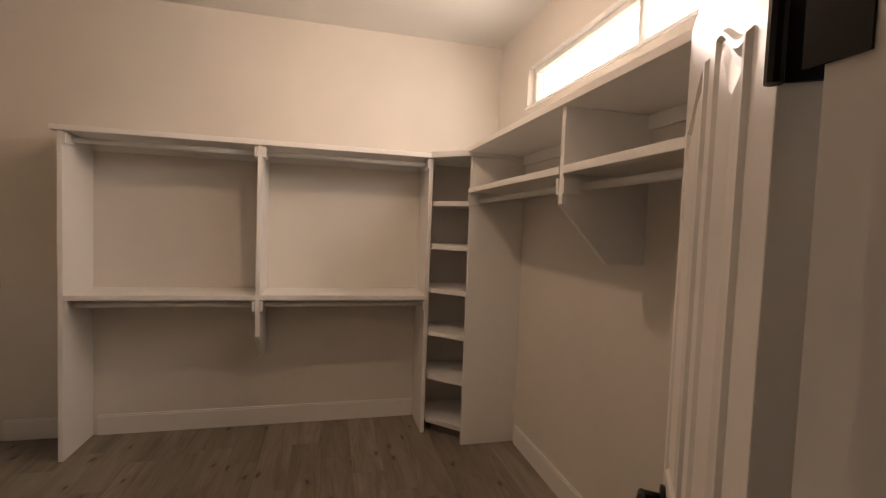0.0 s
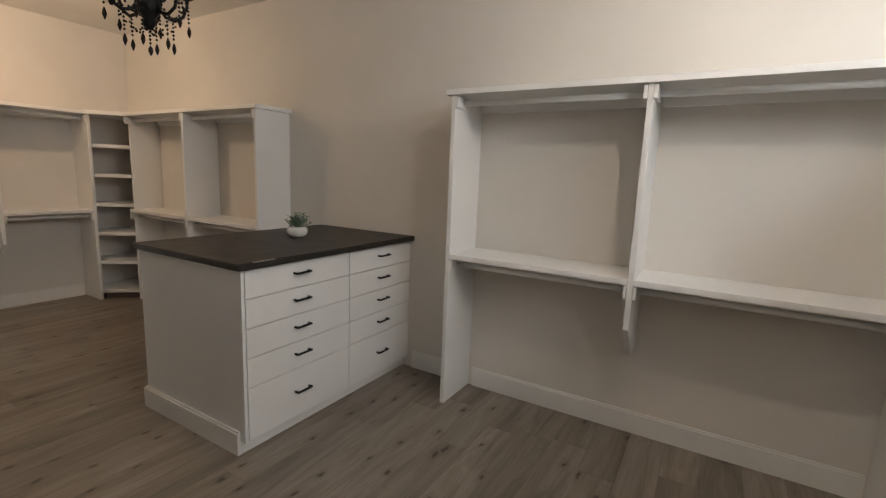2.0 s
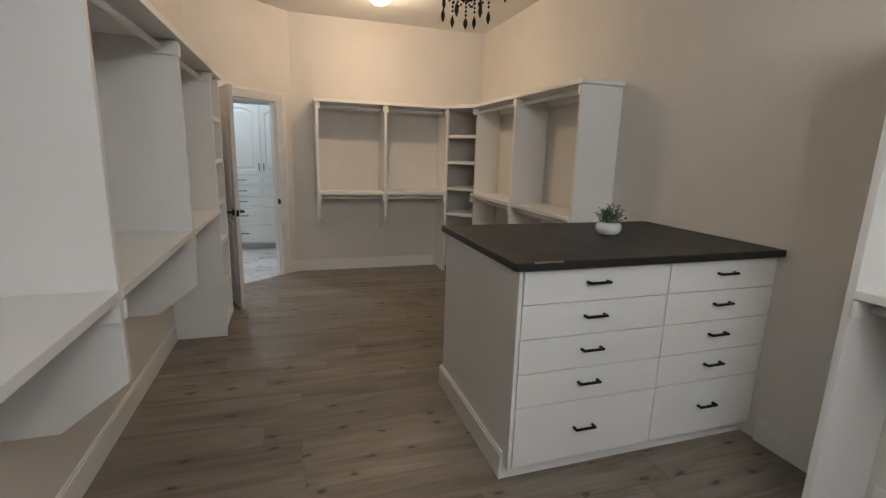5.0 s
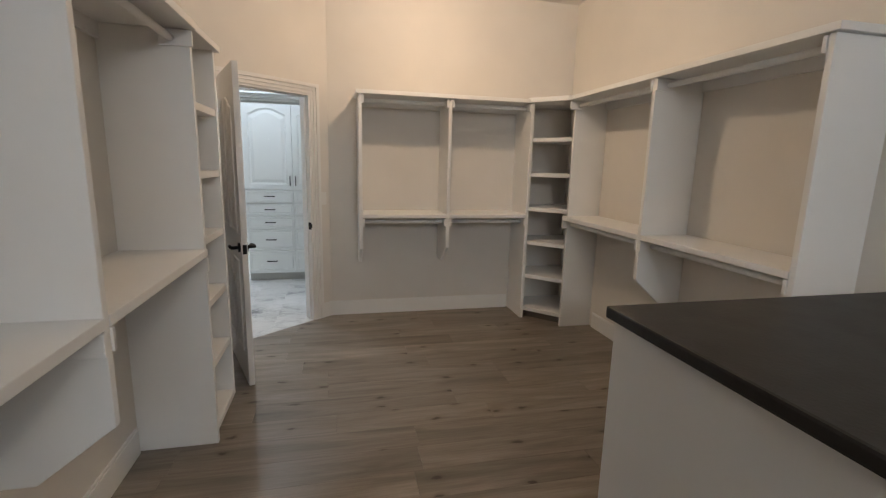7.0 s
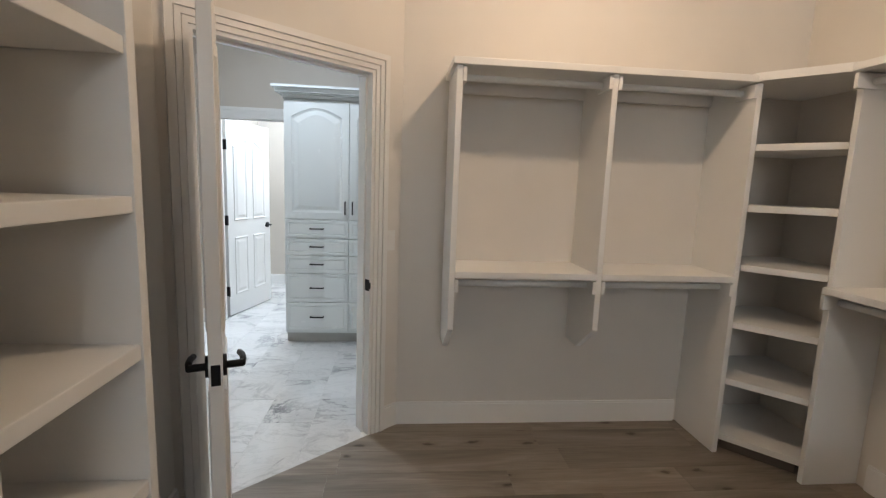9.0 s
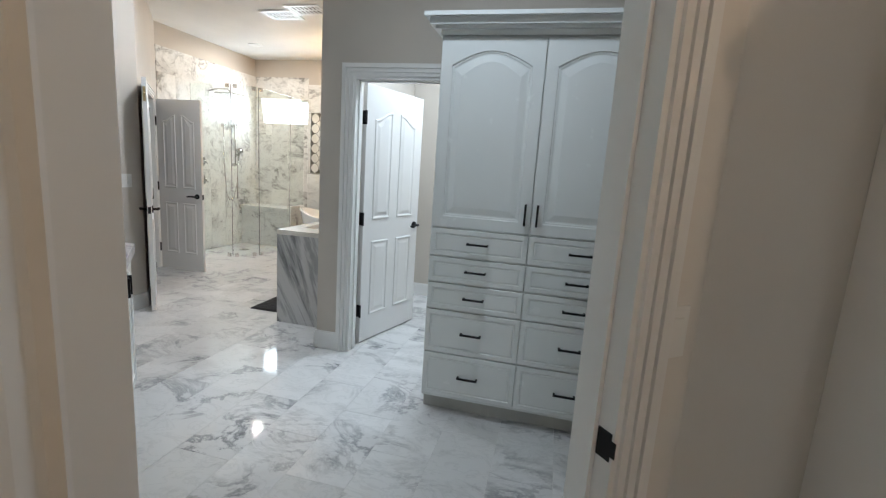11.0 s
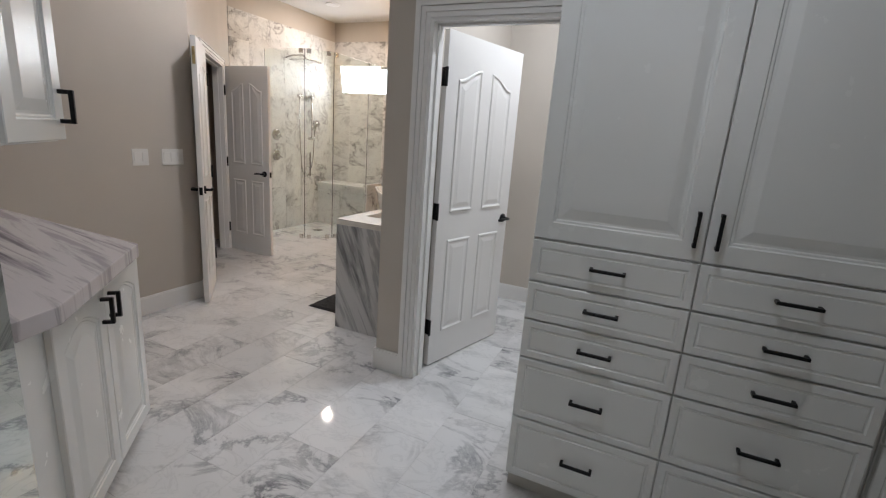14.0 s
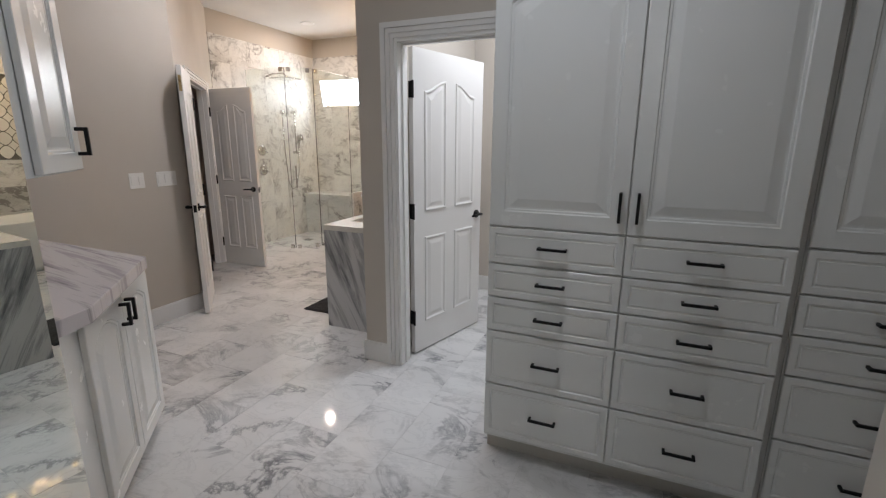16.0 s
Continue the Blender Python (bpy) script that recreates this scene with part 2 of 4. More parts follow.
M_INLAY = paint("grey_mosaic_inlay", (0.17, 0.16, 0.14), 0.25, 0.05, 200, 0.35)

# ---- building blocks ----


def add_box(bm, x0, x1, y0, y1, z0, z1):
    vs = [bm.verts.new((x, y, z)) for z in (z0, z1) for x, y in ((x0, y0), (x1, y0), (x1, y1), (x0, y1))]
    for f in ((3, 2, 1, 0), (4, 5, 6, 7), (0, 1, 5, 4), (1, 2, 6, 5), (2, 3, 7, 6), (3, 0, 4, 7)):
        bm.faces.new([vs[i] for i in f])
    return vs


def box(x0, x1, y0, y1, z0, z1, soft=0.0):
    bm = bmesh.new()
    add_box(bm, min(x0, x1), max(x0, x1), min(y0, y1), max(y0, y1), min(z0, z1), max(z0, z1))
    if soft:
        bmesh.ops.bevel(bm, geom=bm.edges[:], offset=soft, segments=2, affect="EDGES", profile=0.6)
    return bm


def boxes(*dims):
    bm = bmesh.new()
    for d in dims:
        add_box(bm, *d)
    return bm


def prism(poly, z0, z1, soft=0.0):
    bm = bmesh.new()
    area = sum(a[0] * b[1] - b[0] * a[1] for a, b in zip(poly, poly[1:] + poly[:1]))
    if area < 0:
        poly = poly[::-1]
    lo = [bm.verts.new((x, y, z0)) for x, y in poly]
    hi = [bm.verts.new((x, y, z1)) for x, y in poly]
    bm.faces.new(lo[::-1])
    bm.faces.new(hi)
    k = len(poly)
    for i in range(k):
        bm.faces.new((lo[i], lo[(i + 1) % k], hi[(i + 1) % k], hi[i]))
    if soft:
        bmesh.ops.bevel(bm, geom=bm.edges[:], offset=soft, segments=2, affect="EDGES", profile=0.6)
    return bm


def add_tube(bm, a, b, r, seg=12, r2=None):
    a, b = Vector(a), Vector(b)
    q = (b - a).to_track_quat("Z", "Y").to_matrix().to_4x4()
    bmesh.ops.create_cone(bm, cap_ends=True, segments=seg, radius1=r, radius2=r if r2 is None else r2, depth=(b - a).length,
                          matrix=Matrix.Translation((a + b) / 2) @ q)
    return bm


def tube(a, b, r, seg=12, r2=None):
    return add_tube(bmesh.new(), a, b, r, seg, r2)


def add_path(bm, pts, r, seg=8):
    """A bent round bar through the points."""
    pts = [Vector(p) for p in pts]
    rings = []
    for i, p in enumerate(pts):
        d = (pts[min(i + 1, len(pts) - 1)] - pts[max(i - 1, 0)]).normalized()
        q = d.to_track_quat("Z", "Y").to_matrix()
        rings.append([bm.verts.new(p + q @ Vector((r * math.cos(a), r * math.sin(a), 0)))
                      for a in (2 * math.pi * k / seg for k in range(seg))])
    for s, e in zip(rings, rings[1:]):
        for k in range(seg):
            bm.faces.new((s[k], s[(k + 1) % seg], e[(k + 1) % seg], e[k]))
    bm.faces.new(rings[0][::-1])
    bm.faces.new(rings[-1])
    return bm


def add_lathe(bm, profile, seg=20, at=(0, 0, 0)):
    rings = [[bm.verts.new((at[0] + r * math.cos(a), at[1] + r * math.sin(a), at[2] + z))
              for a in (2 * math.pi * k / seg for k in range(seg))] for r, z in profile]
    for s, e in zip(rings, rings[1:]):
        for k in range(seg):
            bm.faces.new((s[k], s[(k + 1) % seg], e[(k + 1) % seg], e[k]))
    bm.faces.new(rings[0][::-1])
    bm.faces.new(rings[-1])
    return bm


def lathe(profile, seg=20):
    return add_lathe(bmesh.new(), profile, seg)


def add_ball(bm, at, r, squash=1.0, sub=2):
    bmesh.ops.create_icosphere(bm, subdivisions=sub, radius=r, matrix=Matrix.Translation(at) @ Matrix.Diagonal((1, 1, squash, 1)))
    return bm


def part(name, bm, material, parent=None, label="", smooth=False):
    bmesh.ops.recalc_face_normals(bm, faces=bm.faces[:])
    me = bpy.data.meshes.new(name)
    bm.to_mesh(me)
    bm.free()
    me.materials.append(material)
    if smooth:
        for p in me.polygons:
            p.use_smooth = True
    ob = new(name, me)
    if parent is not None:
        ob.parent = parent
    if label:
        tagged(ob, label)
    return ob


def thing(name, m, label, category, group=""):
    ob = new(name)
    ob.matrix_world = m
    ob.empty_display_size = 0.1
    return tagged(ob, label, category, group)


def structure(name, bm, material, label="", m=None):
    ob = part(name, bm, material)
    if m is not None:
        ob.matrix_world = m
    return tagged(ob, label, "", "", "structure")


def frame_of(p, q):
    """The pose at p whose x runs towards q in plan; y points to the left of it."""
    return pose(p[0], p[1], 0, 0, 0, math.degrees(math.atan2(q[1] - p[1], q[0] - p[0])))


def length(p, q):
    return math.hypot(q[0] - p[0], q[1] - p[1])


def wall(name, p, q, material, z1=3.04, thick=0.12, holes=(), ext=(0.0, 0.0), z0=0.0, label=""):
    """A wall whose room face runs from p to q with the room on its right; holes are (s0, s1, z0, z1)."""
    a, b = -ext[0], length(p, q) + ext[1]
    dims, s = [], a
    for h0, h1, l0, l1 in sorted(holes):
        dims.append((s, h0, 0, thick, z0, z1))
        if l0 > z0:
            dims.append((h0, h1, 0, thick, z0, l0))
        if l1 < z1:
            dims.append((h0, h1, 0, thick, l1, z1))
        s = h1
    dims.append((s, b, 0, thick, z0, z1))
    return structure(name, boxes(*dims), material, label, frame_of(p, q))


def baseboard(p, q, s0, s1, material=None, h=0.14):
    bm = boxes((s0, s1, -0.014, 0, 0, h - 0.012), (s0, s1, -0.009, 0, h - 0.012, h))
    return structure("baseboard", bm, material or M_TRIM, "", frame_of(p, q))


def casing(p, q, s0, s1, top, side, thick, width=0.085):
    """Stepped trim round an opening, on the room face (side -1) or the far face (side 1)."""
    y = 0.0 if side < 0 else thick
    dims = []
    for u0, u1, d in ((0.0, 0.022, 0.011), (0.022, 0.027, 0.006), (0.027, 0.05, 0.015), (0.05, 0.055, 0.009), (0.055, width, 0.02)):
        ya, yb = (y - d, y) if side < 0 else (y, y + d)
        dims += [(s0 - u1, s0 - u0, ya, yb, 0, top + u1), (s1 + u0, s1 + u1, ya, yb, 0, top + u1), (s0 - u0, s1 + u0, ya, yb, top + u0, top + u1)]
    return structure("trim", boxes(*dims), M_TRIM, "", frame_of(p, q))


def jamb(p, q, s0, s1, top, thick):
    e = 0.002
    dims = [(s0, s0 + 0.018, -e, thick + e, 0, top - 0.018), (s1 - 0.018, s1, -e, thick + e, 0, top - 0.018), (s0, s1, -e, thick + e, top - 0.018, top),
            (s0 + 0.018, s0 + 0.03, 0.045, 0.075, 0, top - 0.03), (s1 - 0.03, s1 - 0.018, 0.045, 0.075, 0, top - 0.03), (s0 + 0.018, s1 - 0.018, 0.045, 0.075, top - 0.03, top - 0.018)]
    return structure("trim", boxes(*dims), M_TRIM, "", frame_of(p, q))


def outline(x0, x1, z0, z1, rise, inset, k=14):
    """A panel outline with a top edge lifted by rise(u), drawn in by inset."""
    pts = [(x0 + inset, z0 + inset), (x1 - inset, z0 + inset)]
    for i in range(k + 1):
        u = 1 - i / k
        x = x0 + inset + (x1 - x0 - 2 * inset) * u
        pts.append((x, z1 - inset + rise(u)))
    return pts


def add_rings(bm, rings, y_sign=-1):
    """Faces through rings of (outline, height above the plane y=0), closed at the last one."""
    made = [[bm.verts.new((x, y_sign * h, z)) for x, z in pts] for pts, h in rings]
    k = len(made[0])
    for a, b in zip(made, made[1:]):
        for i in range(k):
            bm.faces.new((a[i], a[(i + 1) % k], b[(i + 1) % k], b[i]))
    bm.faces.new(made[-1])
    return bm


FLAT = lambda u: 0.0


def front(w, h, arch=0.0, stile=0.05, t=0.02, raised=True):
    """A lacquered cabinet or drawer front in the plane y=0, standing proud towards -y."""
    bow = (lambda u: arch * (math.sin(math.pi * u) - 1.0)) if arch else FLAT
    o = lambda i, f=FLAT: outline(0, w, 0, h, f, i)
    rings = [(o(0), 0), (o(0), t - 0.003), (o(0.003), t), (o(stile, bow), t), (o(stile + 0.004, bow), t - 0.005), (o(stile + 0.009, bow), t - 0.005),
             (o(stile + 0.012, bow), t - 0.001 if not raised else t - 0.006)]
    if raised:
        rings += [(o(stile + 0.014, bow), t - 0.008), (o(stile + 0.022, bow), t - 0.008), (o(stile + 0.055, bow), t - 0.001)]
    return add_rings(bmesh.new(), rings)


def pull(name, parent, at, long, upright=False, depth=0.032, bar=0.011, axis="x"):
    """A square black bar pull; at is the middle on the surface, standing towards -y."""
    x, y, z = at
    h = bar / 2
    if upright:
        dims = [(x - h, x + h, y - depth, y - depth + bar, z - long / 2, z + long / 2)]
        dims += [(x - h, x + h, y - depth + bar, y, z + s * (long / 2 - h) - h, z + s * (long / 2 - h) + h) for s in (-1, 1)]
    else:
        dims = [(x - long / 2, x + long / 2, y - depth, y - depth + bar, z - h, z + h)]
        dims += [(x + s * (long / 2 - h) - h, x + s * (long / 2 - h) + h, y - depth + bar, y, z - h, z + h) for s in (-1, 1)]
    bm = boxes(*dims)
    bmesh.ops.bevel(bm, geom=bm.edges[:], offset=0.0012, segments=1, affect="EDGES")
    return part(name, bm, M_BLACK, parent, "matte black bar pull")


def lever(parent, x, z, y, sign, reach):
    """A black lever handle on a round rose, standing off the face at y towards sign; reach is the lever's signed length."""
    bm = bmesh.new()
    add_tube(bm, (x, y, z), (x, y + sign * 0.010, z), 0.031, 20)
    add_tube(bm, (x, y + sign * 0.01, z), (x, y + sign * 0.052, z), 0.011, 12)
    add_path(bm, [(x - 0.008 * (1 if reach > 0 else -1), y + sign * 0.05, z), (x + reach * 0.3, y + sign * 0.054, z + 0.003),
                  (x + reach * 0.7, y + sign * 0.052, z), (x + reach, y + sign * 0.046, z - 0.004)], 0.0095, 10)
    return part("lever_handle", bm, M_BLACK, parent, "matte black lever handle", True)


def door_leaf(m, w, label, h=2.045, hinge_side=1, top_hinge=0.25, t=0.036, group=""):
    """A white four-panel door, hinged at its local x=0; panels with eyebrow tops on both faces."""
    d = thing("door", m, label, "door", group)
    leaf = part("leaf", box(0.003, w, -t / 2, t / 2, 0.01, h, 0.002), M_TRIM, d)
    st, mid = 0.105 * w / 0.75, w / 2
    gap = 0.05 * w / 0.75
    for s in (-1, 1):
        for x0, x1, side in ((st, mid - gap, 1), (mid + gap, w - st, -1)):
            for z0, z1, kind in ((0.22, 0.84, 0), (1.015, h - 0.205, 1)):
                f = (lambda u: 0.075 * (0.5 - 0.5 * math.cos(math.pi * (u if side > 0 else 1 - u))) - 0.045) if kind else FLAT
                o = lambda i: outline(x0, x1, z0, z1, f, i)
                bm = add_rings(bmesh.new(), [(o(0), 0), (o(0.005), 0.007), (o(0.013), 0.008), (o(0.022), 0.0012), (o(0.032), 0.0012), (o(0.058), 0.007)], s)
                for v in bm.verts:
                    v.co.y += s * t / 2
                part("panel", bm, M_TRIM, leaf)
    for s in (-1, 1):
        lever(d, w - 0.062, 0.93, s * t / 2, s, -0.105)
    part("latch_plate", box(w - 0.001, w + 0.002, -0.012, 0.012, 0.895, 0.955), M_BLACK, d)
    for z in (0.275, 1.025, h - top_hinge):
        bm = boxes((-0.001, 0.003, -t / 2, t / 2, z - 0.05, z + 0.05))
        add_tube(bm, (-0.004, hinge_side * (t / 2 + 0.004), z - 0.052), (-0.004, hinge_side * (t / 2 + 0.004), z + 0.052), 0.008, 10)
        part("hinge", bm, M_BLACK, d, "matte black hinge")
    return d


def clip_poly(poly, a, b):
    """The piece of the polygon on the left of the line from a to b."""
    side = lambda p: (b[0] - a[0]) * (p[1] - a[1]) - (b[1] - a[1]) * (p[0] - a[0])
    out = []
    for p, q in zip(poly, poly[1:] + poly[:1]):
        sp, sq = side(p), side(q)
        if sp >= 0:
            out.append(p)
        if sp * sq < 0:
            f = sp / (sp - sq)
            out.append((p[0] + f * (q[0] - p[0]), p[1] + f * (q[1] - p[1])))
    return out

# ---- setting: closet ----
H = 3.04
NW, NE, SE, SB, DA = (-6.46, 3.64), (1.25, 3.64), (1.25, 0.30), (-5.69, 0.30), (-6.46, 1.232)
ENTRY0, ENTRY1, DOOR_H = 0.955, 1.755, 2.055      # entry opening along the south wall from SE
D0, D1 = 0.19, 1.09                            # bath doorway along the diagonal wall from its north-west end
WIN_E = (0.56, 2.85, 2.41, 2.70)

wall("wall_north", NW, NE, M_WALL, H, ext=(0.12, 0.12))
wall("wall_east", NE, SE, M_WALL, H, holes=[WIN_E])
wall("wall_south", SE, SB, M_WALL, H, holes=[(ENTRY0, ENTRY1, 0, DOOR_H)], ext=(0.12, 0.1))
# diagonal wall, from the south corner to the west wall
DL = length(SB, DA)
wall("wall_diagonal", SB, DA, M_WALL, H, holes=[(DL - D1, DL - D0, 0, DOOR_H)], ext=(0.14, 0.02))
wall("wall_west", DA, NW, M_WALL, H)
structure("ceiling", box(-6.58, 1.37, 0.18, 3.76, H, H + 0.1), M_CEIL)
casing(SE, SB, ENTRY0, ENTRY1, DOOR_H, -1, 0.12)
jamb(SE, SB, ENTRY0, ENTRY1, DOOR_H, 0.12)
casing(SB, DA, DL - D1, DL - D0, DOOR_H, -1, 0.12)
casing(SB, DA, DL - D1, DL - D0, DOOR_H, 1, 0.12, 0.07)
jamb(SB, DA, DL - D1, DL - D0, DOOR_H, 0.12)
# hall behind the entry, closed
structure("hall_floor", box(-1.6, 1.4, -1.8, 0.18, -0.1, -0.002), M_GREY)
structure("hall_ceiling", box(-1.6, 1.4, -1.8, 0.18, 2.7, 2.8), M_CEIL)
wall("hall_wall_south", (1.3, -1.7), (-1.5, -1.7), M_WALL, 2.7)
wall("hall_wall_east", (1.3, 0.18), (1.3, -1.7), M_WALL, 2.7)
wall("hall_wall_west", (-1.5, -1.7), (-1.5, 0.18), M_WALL, 2.7)

# baseboards of the closet
baseboard(NW, NE, 0.72, 2.88)
baseboard(NW, NE, 4.27, 4.72)
baseboard(NW, NE, 4.82, 7.05)
baseboard(NE, SE, 0.62, 3.34)
baseboard(SE, SB, 0.0, ENTRY0 - 0.087)
baseboard(SE, SB, ENTRY1 + 0.087, 5.66)
baseboard(SE, SB, 6.10, 6.94)
baseboard(SB, DA, DL - D0 + 0.087, DL)
baseboard(DA, NW, 0.0, 1.80)

# high window in the east wall: frame, glass, sky behind it
win = thing("window_1", frame_of(NE, SE), "long high white window with bright daylight behind it", "window")
win["kind"] = "structure"
a, b, c, d = WIN_E
fr = boxes((a, b, 0.05, 0.10, c, c + 0.03), (a, b, 0.05, 0.10, d - 0.03, d), (a, a + 0.03, 0.05, 0.10, c + 0.03, d - 0.03), (b - 0.03, b, 0.05, 0.10, c + 0.03, d - 0.03),
           ((a + b) / 2 - 0.012, (a + b) / 2 + 0.012, 0.05, 0.10, c + 0.03, d - 0.03))
part("window_frame", fr, M_TRIM, win)
part("window_sill", box(a, b, -0.012, 0.05, c - 0.004, c + 0.012), M_TRIM, win)
pane = part("pane", box(a + 0.03, b - 0.03, 0.072, 0.078, c + 0.03, d - 0.03), M_GLASS, win)
pane.visible_shadow = False
structure("backdrop", box(2.4, 2.42, -1.5, 5.2, 1.6, 5.2), M_SKY)

# ---- setting: bath ----
MIR0, MIR1 = (-5.70, 0.126), (-6.735, -0.79)
B_N, B_S = 2.60, -2.72
WX, SY, PX, PY = -12.40, -4.20, -8.50, -0.82
TD0, TD1 = 0.255, 1.055                          # water-closet doorway along the partition
wall("wall_mirror", MIR0, MIR1, M_BATH, H, thick=0.12)
wall("wall_return", MIR1, (-5.95, -0.8655), M_BATH, H, thick=0.05, ext=(-0.14, 0.05))
wall("wall_vanity_east", (-5.95, -0.80), (-5.95, B_S), M_BATH, H)
S0, S1 = (-8.75, B_S), (-10.40, SY)
wall("wall_switches", (-5.95, B_S), S0, M_BATH, H, ext=(0.12, 0.0))
LD0, LD1 = 0.42, 1.68                            # pair of doors in the slanting wall
wall("wall_double_door", S0, S1, M_BATH, H, thick=0.10, holes=[(LD0, LD1, 0, DOOR_H)])
WIN_S = (0.20, 0.99, 2.01, 2.41)
wall("wall_shower_south", S1, (WX, SY), M_BATH, H, ext=(0.0, 0.12))
wall("wall_bath_west", (WX, SY), (WX, PY), M_BATH, H, holes=[WIN_S], ext=(0.0, 0.12))
wall("wall_vanity", (WX, PY), (PX - 0.12, PY), M_BATH, H)
wall("wall_partition", (PX, PY), (PX, B_N), M_BATH, H, holes=[(TD0, TD1, 0, DOOR_H)])
wall("wall_foyer_north", (PX, B_N), (-6.50, B_N), M_BATH, H, ext=(0.12, 0.0))
wall("wall_foyer_east", (-6.585, B_N), (-6.585, 1.18), M_BATH, H, thick=0.004)
wall("water_closet_west", (-10.30, -0.71), (-10.30, 1.00), M_BATH, H)
wall("water_closet_north", (-10.30, 1.00), (-8.62, 1.00), M_BATH, H)
structure("ceiling", prism([(-12.52, -4.32), (-5.83, -4.32), (-5.83, 0.18), (-6.58, 1.10), (-6.58, 2.72), (-12.52, 2.72)], H, H + 0.1), M_CEIL)
casing((PX, PY), (PX, B_N), TD0, TD1, DOOR_H, -1, 0.12)
jamb((PX, PY), (PX, B_N), TD0, TD1, DOOR_H, 0.12)
casing(S0, S1, LD0, LD1, DOOR_H, -1, 0.10, 0.06)
jamb(S0, S1, LD0, LD1, DOOR_H, 0.10)
# linen room behind the pair of doors
wall("linen_wall_south", (-8.4, -4.30), (-10.5, -4.30), M_BATH, H)
wall("linen_wall_east", (-8.4, B_S - 0.12), (-8.4, -4.30), M_BATH, H)

baseboard((PX, PY), (PX, B_N), 0.0, TD0 - 0.087)
baseboard((WX, PY), (PX, PY), 3.5, 3.914)
baseboard((-5.95, B_S), S0, 1.5, 2.80)
baseboard(S0, S1, 0.0, LD0 - 0.062)
baseboard((-10.30, -0.71), (-10.30, 1.00), 0.0, 1.71)
baseboard((-10.30, 1.00), (-8.62, 1.00), 0.0, 1.6)

# shower window
win = thing("window_2", frame_of((WX, SY), (WX, PY)), "small square white shower window full of daylight", "window")
win["kind"] = "structure"
a, b, c, d = WIN_S
part("window_frame", boxes((a, b, 0.06, 0.1, c, c + 0.025), (a, b, 0.06, 0.1, d - 0.025, d), (a, a + 0.025, 0.06, 0.1, c + 0.025, d - 0.025), (b - 0.025, b, 0.06, 0.1, c + 0.025, d - 0.025)), M_TRIM, win)
pane = part("pane", box(a + 0.025, b - 0.025, 0.078, 0.084, c + 0.025, d - 0.025), M_GLASS, win)
pane.visible_shadow = False
structure("backdrop", box(-13.6, -13.58, -6.0, -1.0, 0.8, 4.6), M_SKY)

# floor slabs under the boards and tiles
CLOSET = [(-6.46, 1.232), (-5.69, 0.30), (ENTRY1 * -1 + 1.25, 0.30), (ENTRY1 * -1 + 1.25, 0.18), (1.25 - ENTRY0, 0.18), (1.25 - ENTRY0, 0.30), (1.25, 0.30), (1.25, 3.64), (-6.46, 3.64)]
structure("floor", prism(CLOSET, -0.12, -0.006), M_SUB, "oak plank floor of the walk-in closet")
floor_closet = bpy.data.objects["floor"]
floor_bath = structure("floor", prism([(-12.52, -4.42), (-5.83, -4.42), (-5.72, 0.336), (-6.46, 1.232), (-6.46, 2.72), (-12.52, 2.72)], -0.12, -0.0016), M_GROUT, "polished marble tile floor of the bathroom")

# ---- closet: shelving ----
TOPZ, MIDZ, BT = 2.080, 1.047, 0.034
TOWER_Z = (0.105, 0.44, 0.77, 1.095, 1.42, 1.742)


def side_panel(x, depth, z0, wall_z, z1=None, t=0.03):
    """An upright at x; below, its front edge is cut back slantwise towards the wall."""
    z1 = TOPZ - BT if z1 is None else z1
    bm = bmesh.new()
    prof = [(0, wall_z), (-depth, z0), (-depth, z1), (0, z1)] if wall_z != z0 else [(0, z0), (-depth, z0), (-depth, z1), (0, z1)]
    if wall_z < z0:
        prof = [(0, wall_z), (-depth * 0.45, wall_z), (-depth, z0), (-depth, z1), (0, z1)]
    l = [bm.verts.new((x - t / 2, y, z)) for y, z in prof]
    r = [bm.verts.new((x + t / 2, y, z)) for y, z in prof]
    bm.faces.new(l)
    bm.faces.new(r[::-1])
    for i in range(len(prof)):
        j = (i + 1) % len(prof)
        bm.faces.new((l[i], r[i], r[j], l[j]))
    bmesh.ops.bevel(bm, geom=bm.edges[:], offset=0.002, segments=1, affect="EDGES")
    return bm


def rod(parent, x0, x1, z, y):
    part("hanging_rod", tube((x0, y, z), (x1, y, z), 0.017, 16), M_WHITE, parent, "white painted hanging rod", True)
    for x, s in ((x0, 1), (x1, -1)):
        part("rod_cleat", box(x, x + s * 0.018, y - 0.09, y + 0.05, z - 0.034, z + 0.034, 0.002), M_WHITE, parent)


